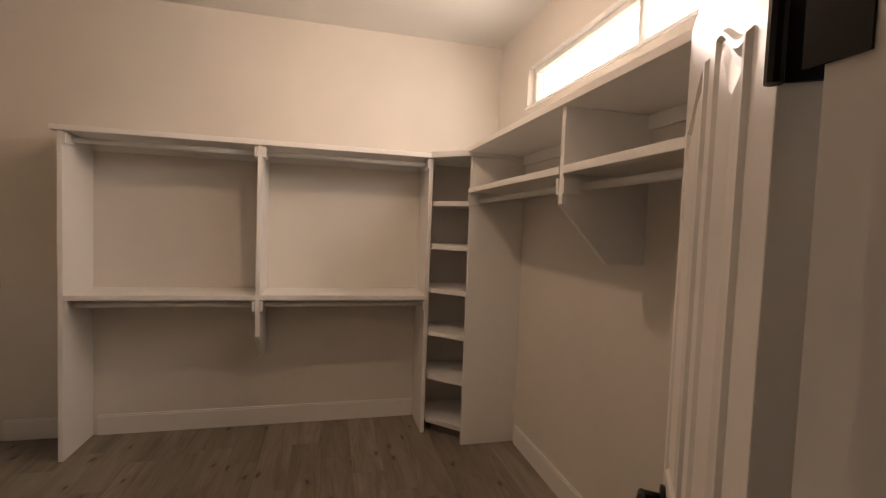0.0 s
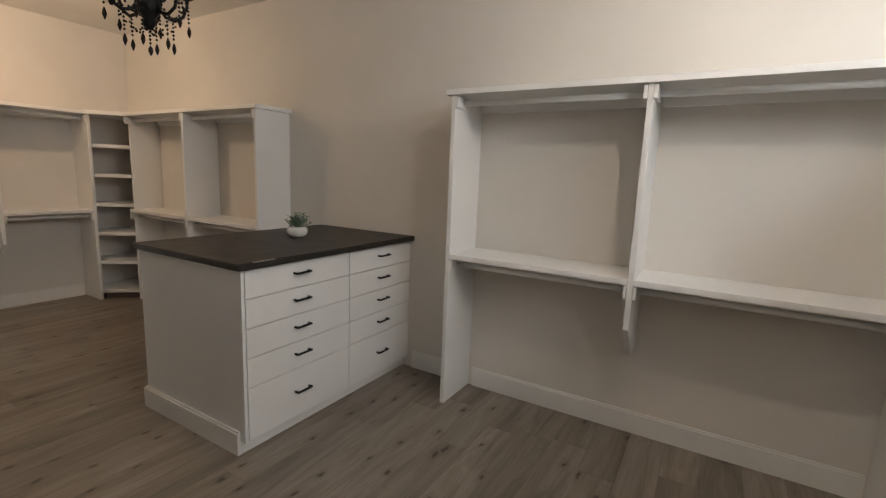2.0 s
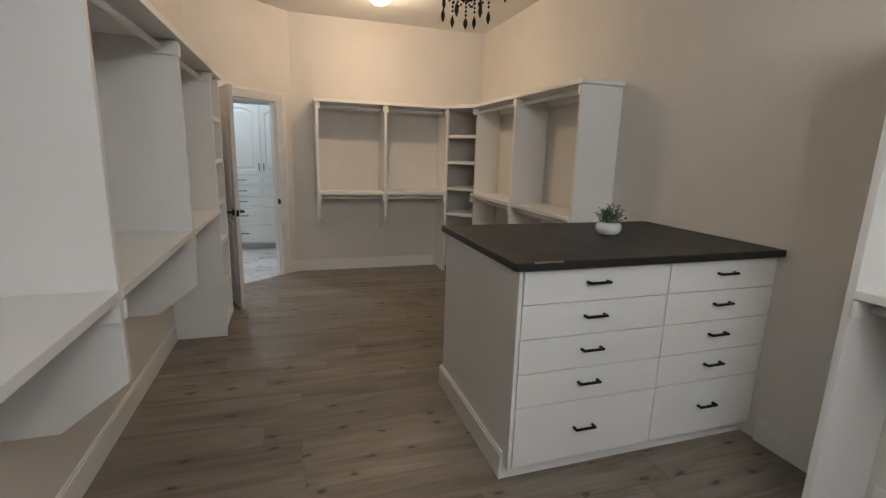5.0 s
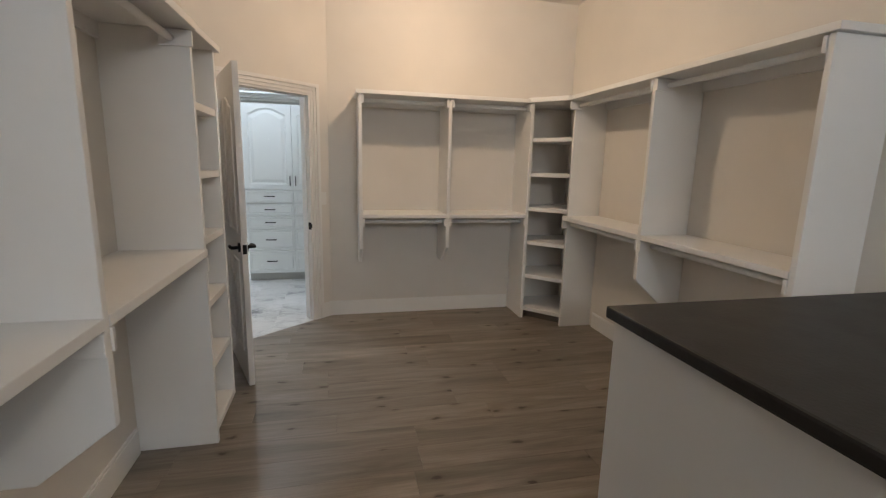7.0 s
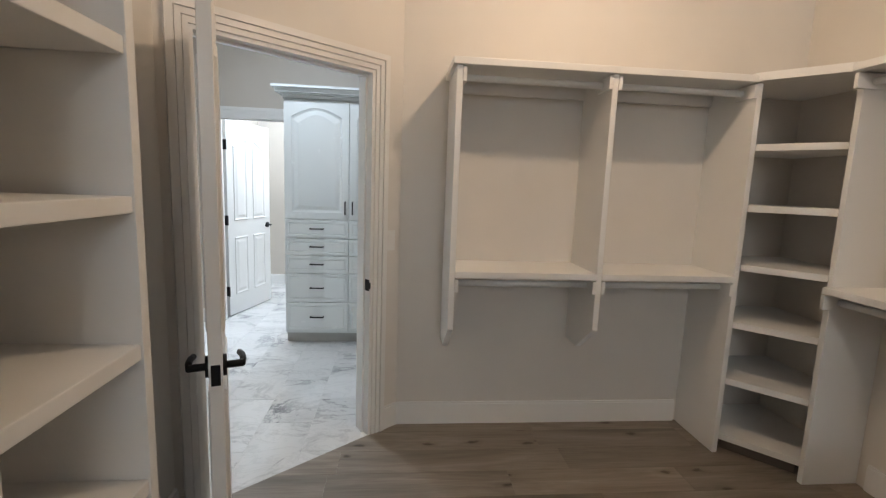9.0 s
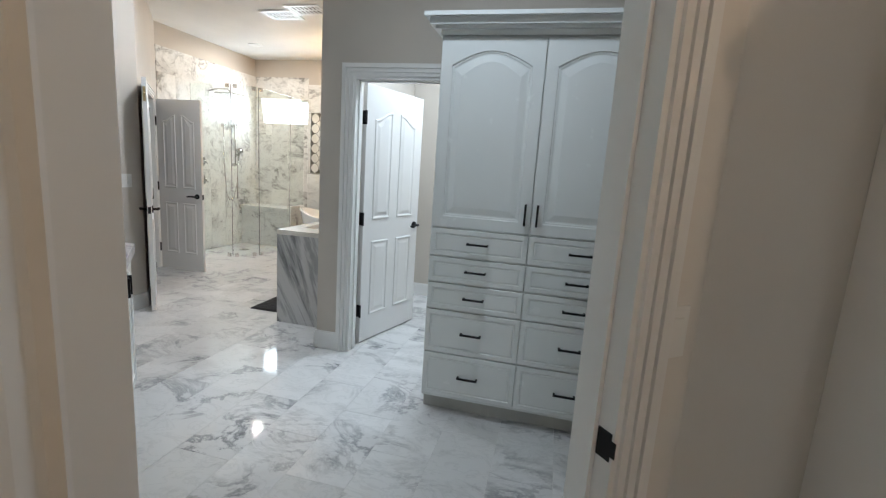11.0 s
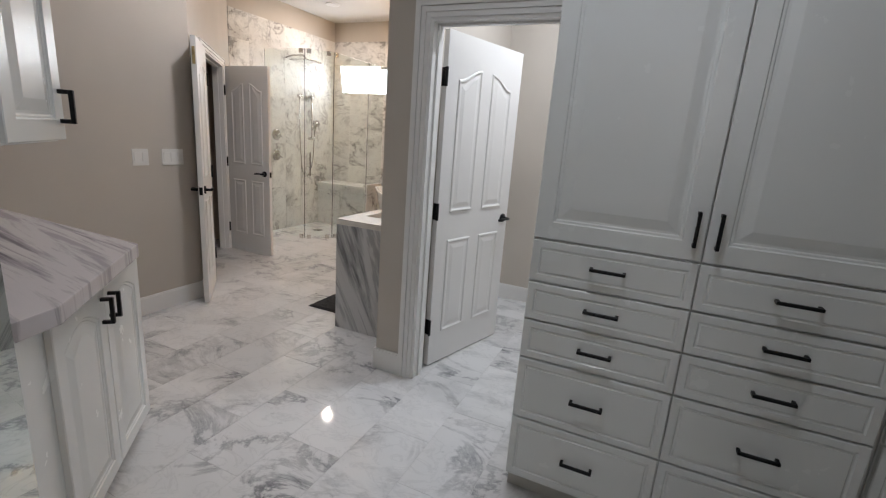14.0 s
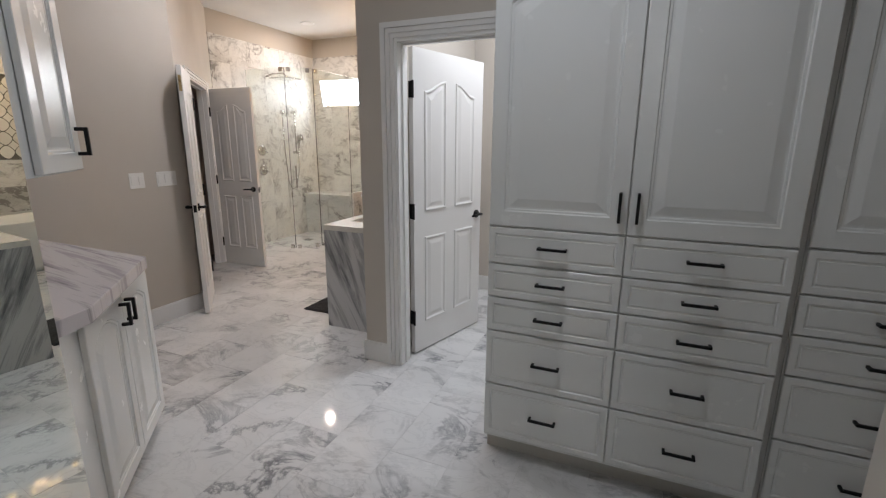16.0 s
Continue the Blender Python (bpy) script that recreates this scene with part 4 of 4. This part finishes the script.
def mat_rug(x0, x1, y0, y1, label):
    rgn = random.Random(9)
    bm = bmesh.new()
    nx, ny = 26, 18
    g = [[bm.verts.new((x0 + (x1 - x0) * i / nx, y0 + (y1 - y0) * j / ny, 0.004 if i in (0, nx) or j in (0, ny) else 0.014 + rgn.uniform(0, 0.004))) for j in range(ny + 1)] for i in range(nx + 1)]
    for i in range(nx):
        for j in range(ny):
            bm.faces.new((g[i][j], g[i + 1][j], g[i + 1][j + 1], g[i][j + 1]))
    o = part("bath_mat", bm, M_MAT)
    return tagged(o, label, "bath mat", "bath mats")


mat_rug(-9.72, -9.07, -1.86, -1.50, "black tufted bath mat on the marble floor by the vanity")
mat_rug(-11.05, -10.55, -2.55, -2.15, "black tufted bath mat on the marble floor near the tub")

# ---- bath: tub, wall of tile, chandelier ----
tub = thing("bathtub", pose(-11.86, -2.15, 0), "white freestanding slipper bathtub with raised ends", "bathtub")
bm = bmesh.new()
rings, seg = [], 44
for rx, ry, z0, lift in ((0.24, 0.62, 0.0, 0.0), (0.27, 0.67, 0.06, 0.0), (0.31, 0.74, 0.30, 0.0), (0.365, 0.83, 0.57, 1.0), (0.375, 0.845, 0.585, 1.0), (0.365, 0.835, 0.60, 1.0), (0.335, 0.80, 0.59, 1.0), (0.28, 0.70, 0.30, 0.0), (0.22, 0.58, 0.14, 0.0), (0.10, 0.3, 0.12, 0.0)):
    rings.append([bm.verts.new((rx * math.cos(a), ry * math.sin(a), z0 + lift * 0.115 * abs(math.sin(a)) ** 2.5)) for a in [2 * math.pi * k / seg for k in range(seg)]])
for s, e in zip(rings, rings[1:]):
    for k in range(seg):
        bm.faces.new((s[k], s[(k + 1) % seg], e[(k + 1) % seg], e[k]))
bm.faces.new(rings[0][::-1])
bm.faces.new(rings[-1])
part("shell", bm, M_PORCELAIN, tub, "glossy white acrylic shell", True)

fau = thing("tub_filler", pose(-12.27, -1.84, 0), "floor-standing nickel tub filler with hand shower", "faucet")
bm = bmesh.new()
add_path(bm, [(0, 0, 0), (0, 0, 0.5), (0, 0, 0.98), (0.02, 0, 1.06), (0.08, 0, 1.10), (0.15, 0, 1.08), (0.18, 0, 1.0)], 0.014, 12)
part("spout", bm, M_CHROME, fau, "", True)
bm = tube((0, 0, 0.0), (0, 0, 0.02), 0.045, 20)
part("base_plate", bm, M_CHROME, fau)
bm = tube((0, -0.07, 0.72), (0, 0.11, 0.72), 0.014, 12)
add_path(bm, [(0, 0.11, 0.70), (0, 0.115, 0.8), (0.02, 0.12, 0.94)], 0.011, 10)
part("hand_shower", bm, M_CHROME, fau, "", True)

chb = thing("chandelier", pose(-11.70, -1.92, H), "dark bronze chandelier with lit candle bulbs and crystal drops", "chandelier")
part("canopy", lathe([(0.065, -0.001), (0.06, -0.03), (0.015, -0.05)], 20), M_BLACK, chb, "", True)
part("chain", tube((0, 0, -0.25), (0, 0, -0.50), 0.006, 8), M_BLACK, chb)
part("stem", lathe([(0.008, -0.50), (0.03, -0.56), (0.012, -0.62), (0.04, -0.72), (0.015, -0.82), (0.045, -0.92), (0.05, -0.97), (0.012, -1.02)], 18), M_BLACK, chb, "", True)
cage = bmesh.new()
for k in range(6):
    a = k * math.pi / 3
    add_path(cage, [(math.cos(a) * r, math.sin(a) * r, z) for r, z in ((0.01, -0.52), (0.05, -0.58), (0.062, -0.66), (0.04, -0.76), (0.012, -0.82))], 0.004, 6)
part("cage", cage, M_BLACK, chb, "", True)
cry = bmesh.new()
for k in range(12):
    a = k * math.pi / 6
    R, zz = (0.30, -0.83) if k % 2 == 0 else (0.19, -0.76)
    ca, sa = math.cos(a), math.sin(a)
    arm = bmesh.new()
    add_path(arm, [(ca * r * R, sa * r * R, z) for r, z in ((0.12, -0.93), (0.35, -0.975), (0.6, -0.97), (0.85, zz - 0.08), (1.0, zz - 0.03), (1.0, zz))], 0.0075, 8)
    add_lathe(arm, [(0.01, zz), (0.034, zz + 0.012), (0.036, zz + 0.02), (0.012, zz + 0.022)], 14, (ca * R, sa * R, 0))
    ao = part("arm", arm, M_BLACK, chb, "", True)
    part("candle_sleeve", add_lathe(bmesh.new(), [(0.010, zz + 0.02), (0.010, zz + 0.085)], 10, (ca * R, sa * R, 0)), M_PORCELAIN, ao)
    bulb = part("bulb", add_lathe(bmesh.new(), [(0.008, zz + 0.085), (0.018, zz + 0.102), (0.019, zz + 0.12), (0.011, zz + 0.148), (0.002, zz + 0.162)], 12, (ca * R, sa * R, 0)), M_BULB, ao, "lit warm candle bulb", True)
    bulb.visible_shadow = False
    for j in range(4):
        z = zz - 0.03 - 0.03 * j
        add_ball(cry, (ca * (R + 0.01), sa * (R + 0.01), z), 0.009, 1.5, 1)
        add_ball(cry, (ca * R * 0.6, sa * R * 0.6, -1.0 - 0.025 * j), 0.009, 1.5, 1)
for j in range(3):
    add_ball(cry, (0, 0, -1.035 - j * 0.025), 0.011, 1.3, 1)
tagged(part("crystal_drops", cry, M_CRYSTAL, chb, "clear crystal drops"), "", "", "", "stuff")
for o in chb.children_recursive:
    if not o.name.startswith("canopy"):
        o.data.transform(Matrix.Translation((0, 0, 0.15)) @ Matrix.Diagonal((1.2, 1.2, 1.0, 1.0)))

# ---- bath: shower ----
GT = 2.40
G0, G1, G2, G3 = (-10.47, -4.20), (-10.95, -3.53), (-11.20, -3.28), (-11.99, -3.28)
sh = thing("shower_enclosure", pose(0, 0, 0), "frameless clear glass shower enclosure with nickel clips", "shower screen")


def glass_panel(name, p, q, z0, z1, gap=0.004):
    m = frame_of(p, q)
    o = part(name, box(gap, length(p, q) - gap, -0.005, 0.005, z0, z1), M_GLASS, sh, "clear glass panel")
    o.matrix_basis = m
    o.visible_shadow = False
    return o


glass_panel("glass_panel", (-10.95, -4.19), (-10.95, -3.53), 0.012, GT)
g = glass_panel("glass_door", G1, G2, 0.012, GT)
glass_panel("glass_panel", G2, G3, 0.012, GT)
glass_panel("glass_panel", (-11.99, -3.28), (-12.395, -3.28), 0.69, GT)
for (p, q), ss in (((G1, G2), (0.05, 0.29)), ((G2, G3), (0.06,)), (((-10.95, -4.19), G1), (0.60,))):
    for s in ss:
        for z in (0.0, GT - 0.05):
            o = part("glass_clip", box(s - 0.025, s + 0.025, -0.014, 0.014, z, z + 0.052, 0.002), M_CHROME, sh, "nickel glass clip")
            o.matrix_basis = frame_of(p, q)
o = part("door_pull", boxes((0.055, 0.07, -0.05, -0.035, 0.85, 1.15), (0.055, 0.07, -0.035, -0.005, 0.86, 0.875), (0.055, 0.07, -0.035, -0.005, 1.125, 1.14)), M_CHROME, sh)
o.matrix_basis = frame_of(G1, G2)

bench = thing("shower_bench", pose(0, 0, 0), "marble-clad shower bench along the window wall", "bench")
part("seat", box(-12.389, -11.97, -4.188, -3.30, 0.60, 0.645, 0.003), M_SHOWER, bench)
part("base", box(-12.389, -12.0, -4.188, -3.33, 0.0, 0.60), M_SHOWER, bench)
structure("pony_wall", box(-12.389, -11.99, -3.327, -3.255, 0.0, 0.685), M_SHOWER, "low marble-clad wall between shower and tub")

rain = thing("rain_shower", pose(-11.33, -4.19, 2.36), "square nickel rain shower head on a wall arm", "shower head")
bm = bmesh.new()
add_path(bm, [(0, 0, 0), (0, 0.12, 0.03), (0, 0.30, 0.03), (0, 0.34, 0.0), (0, 0.345, -0.035)], 0.011, 10)
part("arm", bm, M_CHROME, rain, "", True)
part("head", box(-0.15, 0.15, 0.20, 0.49, -0.052, -0.037, 0.003), M_CHROME, rain)
hs = thing("hand_shower", pose(-11.80, -4.19, 0), "nickel hand shower on a slide bar with hose", "shower head")
part("slide_bar", tube((0, 0.05, 1.28), (0, 0.05, 1.92), 0.011, 12), M_CHROME, hs, "", True)
for z in (1.30, 1.90):
    part("bracket", tube((0, 0.0, z), (0, 0.062, z), 0.021, 14), M_CHROME, hs)
bm = tube((0, 0.05, 1.44), (0, 0.11, 1.47), 0.02, 12)
add_tube(bm, (0, 0.10, 1.37), (0, 0.13, 1.52), 0.013, 12)
add_tube(bm, (0, 0.11, 1.51), (0, 0.16, 1.53), 0.045, 18)
part("handset", bm, M_CHROME, hs, "", True)
bm = bmesh.new()
add_path(bm, [(0, 0.10, 1.37), (0.02, 0.09, 1.0), (0.07, 0.07, 0.78), (0.15, 0.06, 0.74), (0.21, 0.05, 0.86), (0.225, 0.03, 1.3), (0.225, 0.02, 1.88)], 0.007, 8)
part("hose", bm, M_CHROME, hs, "", True)
part("outlet", tube((0.225, 0, 1.89), (0.225, 0.05, 1.89), 0.028, 16), M_CHROME, hs)
for z in (1.06, 1.335):
    v = thing("shower_valve", pose(-11.14, -4.19, z), "round nickel shower valve with lever", "shower valve", "shower valves")
    part("escutcheon", lathe([(0.075, 0.0), (0.075, 0.006), (0.06, 0.012), (0.03, 0.014)], 28), M_CHROME, v, "", True).matrix_basis = pose(0, 0, 0, -90)
    bm = tube((0, 0.012, 0), (0, 0.06, 0), 0.022, 16)
    add_tube(bm, (0, 0.05, 0), (-0.05, 0.055, -0.03), 0.008, 10)
    part("handle", bm, M_CHROME, v, "", True)
dn = tagged(part("floor_drain", box(-11.55, -11.43, -3.82, -3.70, 0.0, 0.004, 0.001), M_CHROME), "square nickel drain in the shower floor", "drain")

# recessed lamp, vents
rl = thing("recessed_lamp", pose(-11.5, -3.55, H), "white recessed ceiling downlight, lit", "lamp")
part("trim_ring", lathe([(0.075, -0.001), (0.095, -0.001), (0.09, -0.008), (0.074, -0.006)], 28), M_TRIM, rl, "", True)
part("lens", lathe([(0.05, -0.002), (0.042, -0.004), (0.004, -0.005)], 28), M_CAN, rl, "glowing lens", True)
for x0, y0 in ((-10.27, -2.30), (-10.12, -1.90)):
    v = thing("ceiling_vent", pose(x0, y0, H), "white slatted ceiling vent", "vent", "bath ceiling vents")
    # dark sheet paints the shade behind the slats
    part("backing", box(-0.12, 0.12, -0.17, 0.17, -0.003, 0.0), M_SUB, v)
    part("frame", boxes((-0.15, 0.15, -0.20, -0.165, -0.012, 0), (-0.15, 0.15, 0.165, 0.20, -0.012, 0), (-0.15, -0.115, -0.165, 0.165, -0.012, 0), (0.115, 0.15, -0.165, 0.165, -0.012, 0), (-0.006, 0.006, -0.165, 0.165, -0.012, 0)), M_TRIM, v)
    for i in range(7):
        y = -0.14 + i * 0.047
        part("slat", box(-0.114, 0.114, y - 0.014, y + 0.008, -0.011, -0.006), M_TRIM, v)

# downlight over the foyer; the one by the vanity is an added, unseen fill
for lx, ly in ((-7.15, 0.37), (-8.8, -1.85)):
    rl = thing("recessed_lamp", pose(lx, ly, H), "white recessed ceiling downlight, lit", "lamp")
    part("trim_ring", lathe([(0.075, -0.001), (0.095, -0.001), (0.09, -0.008), (0.074, -0.006)], 28), M_TRIM, rl, "", True)
    part("lens", lathe([(0.05, -0.002), (0.042, -0.004), (0.004, -0.005)], 28), M_CAN, rl, "glowing lens", True)

# ---- boards and tiles ----


def flat_piece(name, poly, z0, z1, material, parent):
    return part(name, prism(poly, z0, z1), material, parent)


def shared_box(name, sx, sy, sz, material):
    bm = boxes((0, sx, 0, sy, -sz, 0))
    me = bpy.data.meshes.new(name)
    bm.to_mesh(me)
    bm.free()
    me.materials.append(material)
    return me


# oak boards, running north to south
rng = random.Random(11)
PW, GAP = 0.195, 0.0008
cache = {}
x = 1.25
row = 0
while x > -6.46:
    x0 = max(x - PW, -6.46)
    y = 0.30 - rng.uniform(0.1, 1.1)
    while y < 3.64:
        ln = rng.choice((0.92, 1.22, 1.22))
        y0, y1 = max(y, 0.18 if -0.54 < x0 < 0.2 else 0.30), min(y + ln, 3.64)
        y += ln
        if y1 - y0 < 0.02:
            continue
        poly = [(x0 + GAP, y0 + GAP), (x - GAP, y0 + GAP), (x - GAP, y1 - GAP), (x0 + GAP, y1 - GAP)]
        if x0 < -5.6 and y0 < 1.4:
            poly = clip_poly(poly, DA, SB)
            if len(poly) < 3:
                continue
            flat_piece("plank", poly, -0.005, 0.0, M_PLANK, floor_closet)
            continue
        key = (round(x - x0, 3), round(y1 - y0, 3))
        if key not in cache:
            cache[key] = shared_box("plank", x - x0 - 2 * GAP, y1 - y0 - 2 * GAP, 0.005, M_PLANK)
        o = new("plank", cache[key])
        o.location = (x0 + GAP, y0 + GAP, 0)
        o.parent = floor_closet
    x -= PW
    row += 1

# marble floor tiles in running bond, long side east to west
TW, TL, TG = 0.61, 0.305, 0.0011
tile = shared_box("tile", TW - 2 * TG, TL - 2 * TG, 0.005, M_MARBLE)
for row in range(24):
    y = -4.155 - 0.305 + row * TL
    x = -12.58 - (0.305 if row % 2 else 0.0)
    while x < -5.7:
        cx, cy = x + TW / 2, y + TL / 2
        skip = (cx < -9.0 and cy > 1.15) or (cx > -8.2 and cy < -2.95) or (cx > -5.9 and cy < -0.75) or cy > 2.62
        if not skip:
            x0, x1 = max(x, -12.5), x + TW
            if cx > -7.2 and cy > -0.5:
                poly = clip_poly([(x0 + TG, y + TG), (x1 - TG, y + TG), (x1 - TG, y + TL - TG), (x0 + TG, y + TL - TG)], SB, DA)
                if len(poly) >= 3:
                    flat_piece("tile", poly, -0.005, 0.0, M_MARBLE, floor_bath)
            elif x0 > x:
                flat_piece("tile", [(x0, y + TG), (x1 - TG, y + TG), (x1 - TG, y + TL - TG), (x0, y + TL - TG)], -0.005, 0.0, M_MARBLE, floor_bath)
            else:
                o = new("tile", tile)
                o.location = (x + TG, y + TG, 0)
                o.parent = floor_bath
        x += TW

# marble wall tiles, upright courses: shower south wall, window wall, tub wall
SH_TOP = 2.765


def wall_tiles(p, q, s0, s1, holes, z_top, wall_name, zb=0.0, w=0.305, h=0.61, material=None):
    m = frame_of(p, q)
    host = bpy.data.objects[wall_name]
    k = 0
    s = s0
    while s < s1 - 0.01:
        e = min(s + w, s1)
        z = zb - (0.305 if k % 2 else 0.0)
        while z < z_top - 0.01:
            za, zc = max(z, zb), min(z + h, z_top)
            z += h
            pieces = [(s, e, za, zc)]
            for h0, h1, l0, l1 in holes:
                nxt = []
                for a, b, c, d in pieces:
                    if b <= h0 or a >= h1 or d <= l0 or c >= l1:
                        nxt.append((a, b, c, d))
                        continue
                    if a < h0:
                        nxt.append((a, h0, c, d))
                    if b > h1:
                        nxt.append((h1, b, c, d))
                    if c < l0:
                        nxt.append((max(a, h0), min(b, h1), c, l0))
                    if d > l1:
                        nxt.append((max(a, h0), min(b, h1), l1, d))
                pieces = nxt
            for a, b, c, d in pieces:
                if b - a < 0.006 or d - c < 0.006:
                    continue
                o = part("tile", boxes((a + 0.001, b - 0.001, -0.010, -0.0005, c + 0.001, d - 0.001)), material or M_SHOWER)
                o.parent = host
        s = e
        k += 1


wall_tiles(S1, (WX, SY), 0.0, 2.0, [], SH_TOP, "wall_shower_south")
wall_tiles((WX, SY), (WX, PY), 0.01, 1.0, [WIN_S], SH_TOP, "wall_bath_west")
MOS = (1.06, 3.30, 1.245, 2.21)
wall_tiles((WX, SY), (WX, PY), 1.0, 3.37, [MOS], 2.66, "wall_bath_west", w=0.61, h=0.305)

# lantern mosaic behind the tub
WM = frame_of((WX, SY), (WX, PY))
host = bpy.data.objects["wall_bath_west"]
part("mosaic_backing", box(MOS[0], MOS[1], -0.006, -0.0005, MOS[2], MOS[3]), M_INLAY, host, "grey inlay behind the mosaic")
part("mosaic_border", boxes((MOS[0], MOS[1], -0.014, -0.0005, MOS[2] - 0.012, MOS[2]), (MOS[0], MOS[1], -0.014, -0.0005, MOS[3], MOS[3] + 0.012), (MOS[0] - 0.012, MOS[0], -0.014, -0.0005, MOS[2] - 0.012, MOS[3] + 0.012)), M_CHROME, host, "thin metal edge strip")
LW, LH = 0.148, 0.1608


def rounded_quarter(a, b, p=1.55, n=8):
    """A quarter of a pointed oval with half axes a and b, from its side to its top."""
    ang = [math.pi / 2 * k / n for k in range(n + 1)]
    return [(a * max(0.0, math.cos(t)) ** (2 / p), b * max(0.0, math.sin(t)) ** (2 / p)) for t in ang]


def mirrored(quarter):
    pts = []
    for sx, sy, q in ((1, 1, quarter), (-1, 1, quarter[::-1]), (-1, -1, quarter), (1, -1, quarter[::-1])):
        pts += [(sx * x, sy * z) for x, z in q[:-1]]
    return pts


def lantern_outline(w, h, line):
    return mirrored(rounded_quarter(w / 2 - line / 2, h / 2 - line / 2))


def filler_outline(w, h, line):
    """The hollow-sided diamond left between four lantern tiles."""
    q = [(w / 2 - x, h / 2 - z) for x, z in rounded_quarter(w / 2 + line / 2, h / 2 + line / 2, n=12)]
    q = [(x, z) for x, z in q if x > 0 and z > 0]
    return mirrored([(q[-1][0], 0.0)] + q[::-1] + [(0.0, q[0][1])])


def face_mesh(name, pts, t, material):
    bm = bmesh.new()
    lo = [bm.verts.new((x, 0, z)) for x, z in pts]
    hi = [bm.verts.new((x, -t, z)) for x, z in pts]
    bm.faces.new(hi)
    for i in range(len(pts)):
        bm.faces.new((lo[i], lo[(i + 1) % len(pts)], hi[(i + 1) % len(pts)], hi[i]))
    bmesh.ops.recalc_face_normals(bm, faces=bm.faces[:])
    me = bpy.data.meshes.new(name)
    bm.to_mesh(me)
    bm.free()
    me.materials.append(material)
    return me


big = face_mesh("mosaic_tile", lantern_outline(LW, LH, 0.0095), 0.005, M_MOSAIC)
small = face_mesh("mosaic_tile", filler_outline(LW, LH, 0.0095), 0.005, M_MOSAIC)
j = 0
z = MOS[2] + LH / 2
while z < MOS[3] - LH * 0.4:
    s = MOS[0] + LW / 2
    while s < MOS[1] - LW * 0.4:
        o = new("mosaic_tile", big)
        o.matrix_basis = pose(s, -0.006, z)
        o.parent = host
        if s + LW * 0.75 < MOS[1] and z + LH < MOS[3]:
            o = new("mosaic_tile", small)
            o.matrix_basis = pose(s + LW / 2, -0.006, z + LH / 2)
            o.parent = host
        s += LW
    z += LH
    j += 1
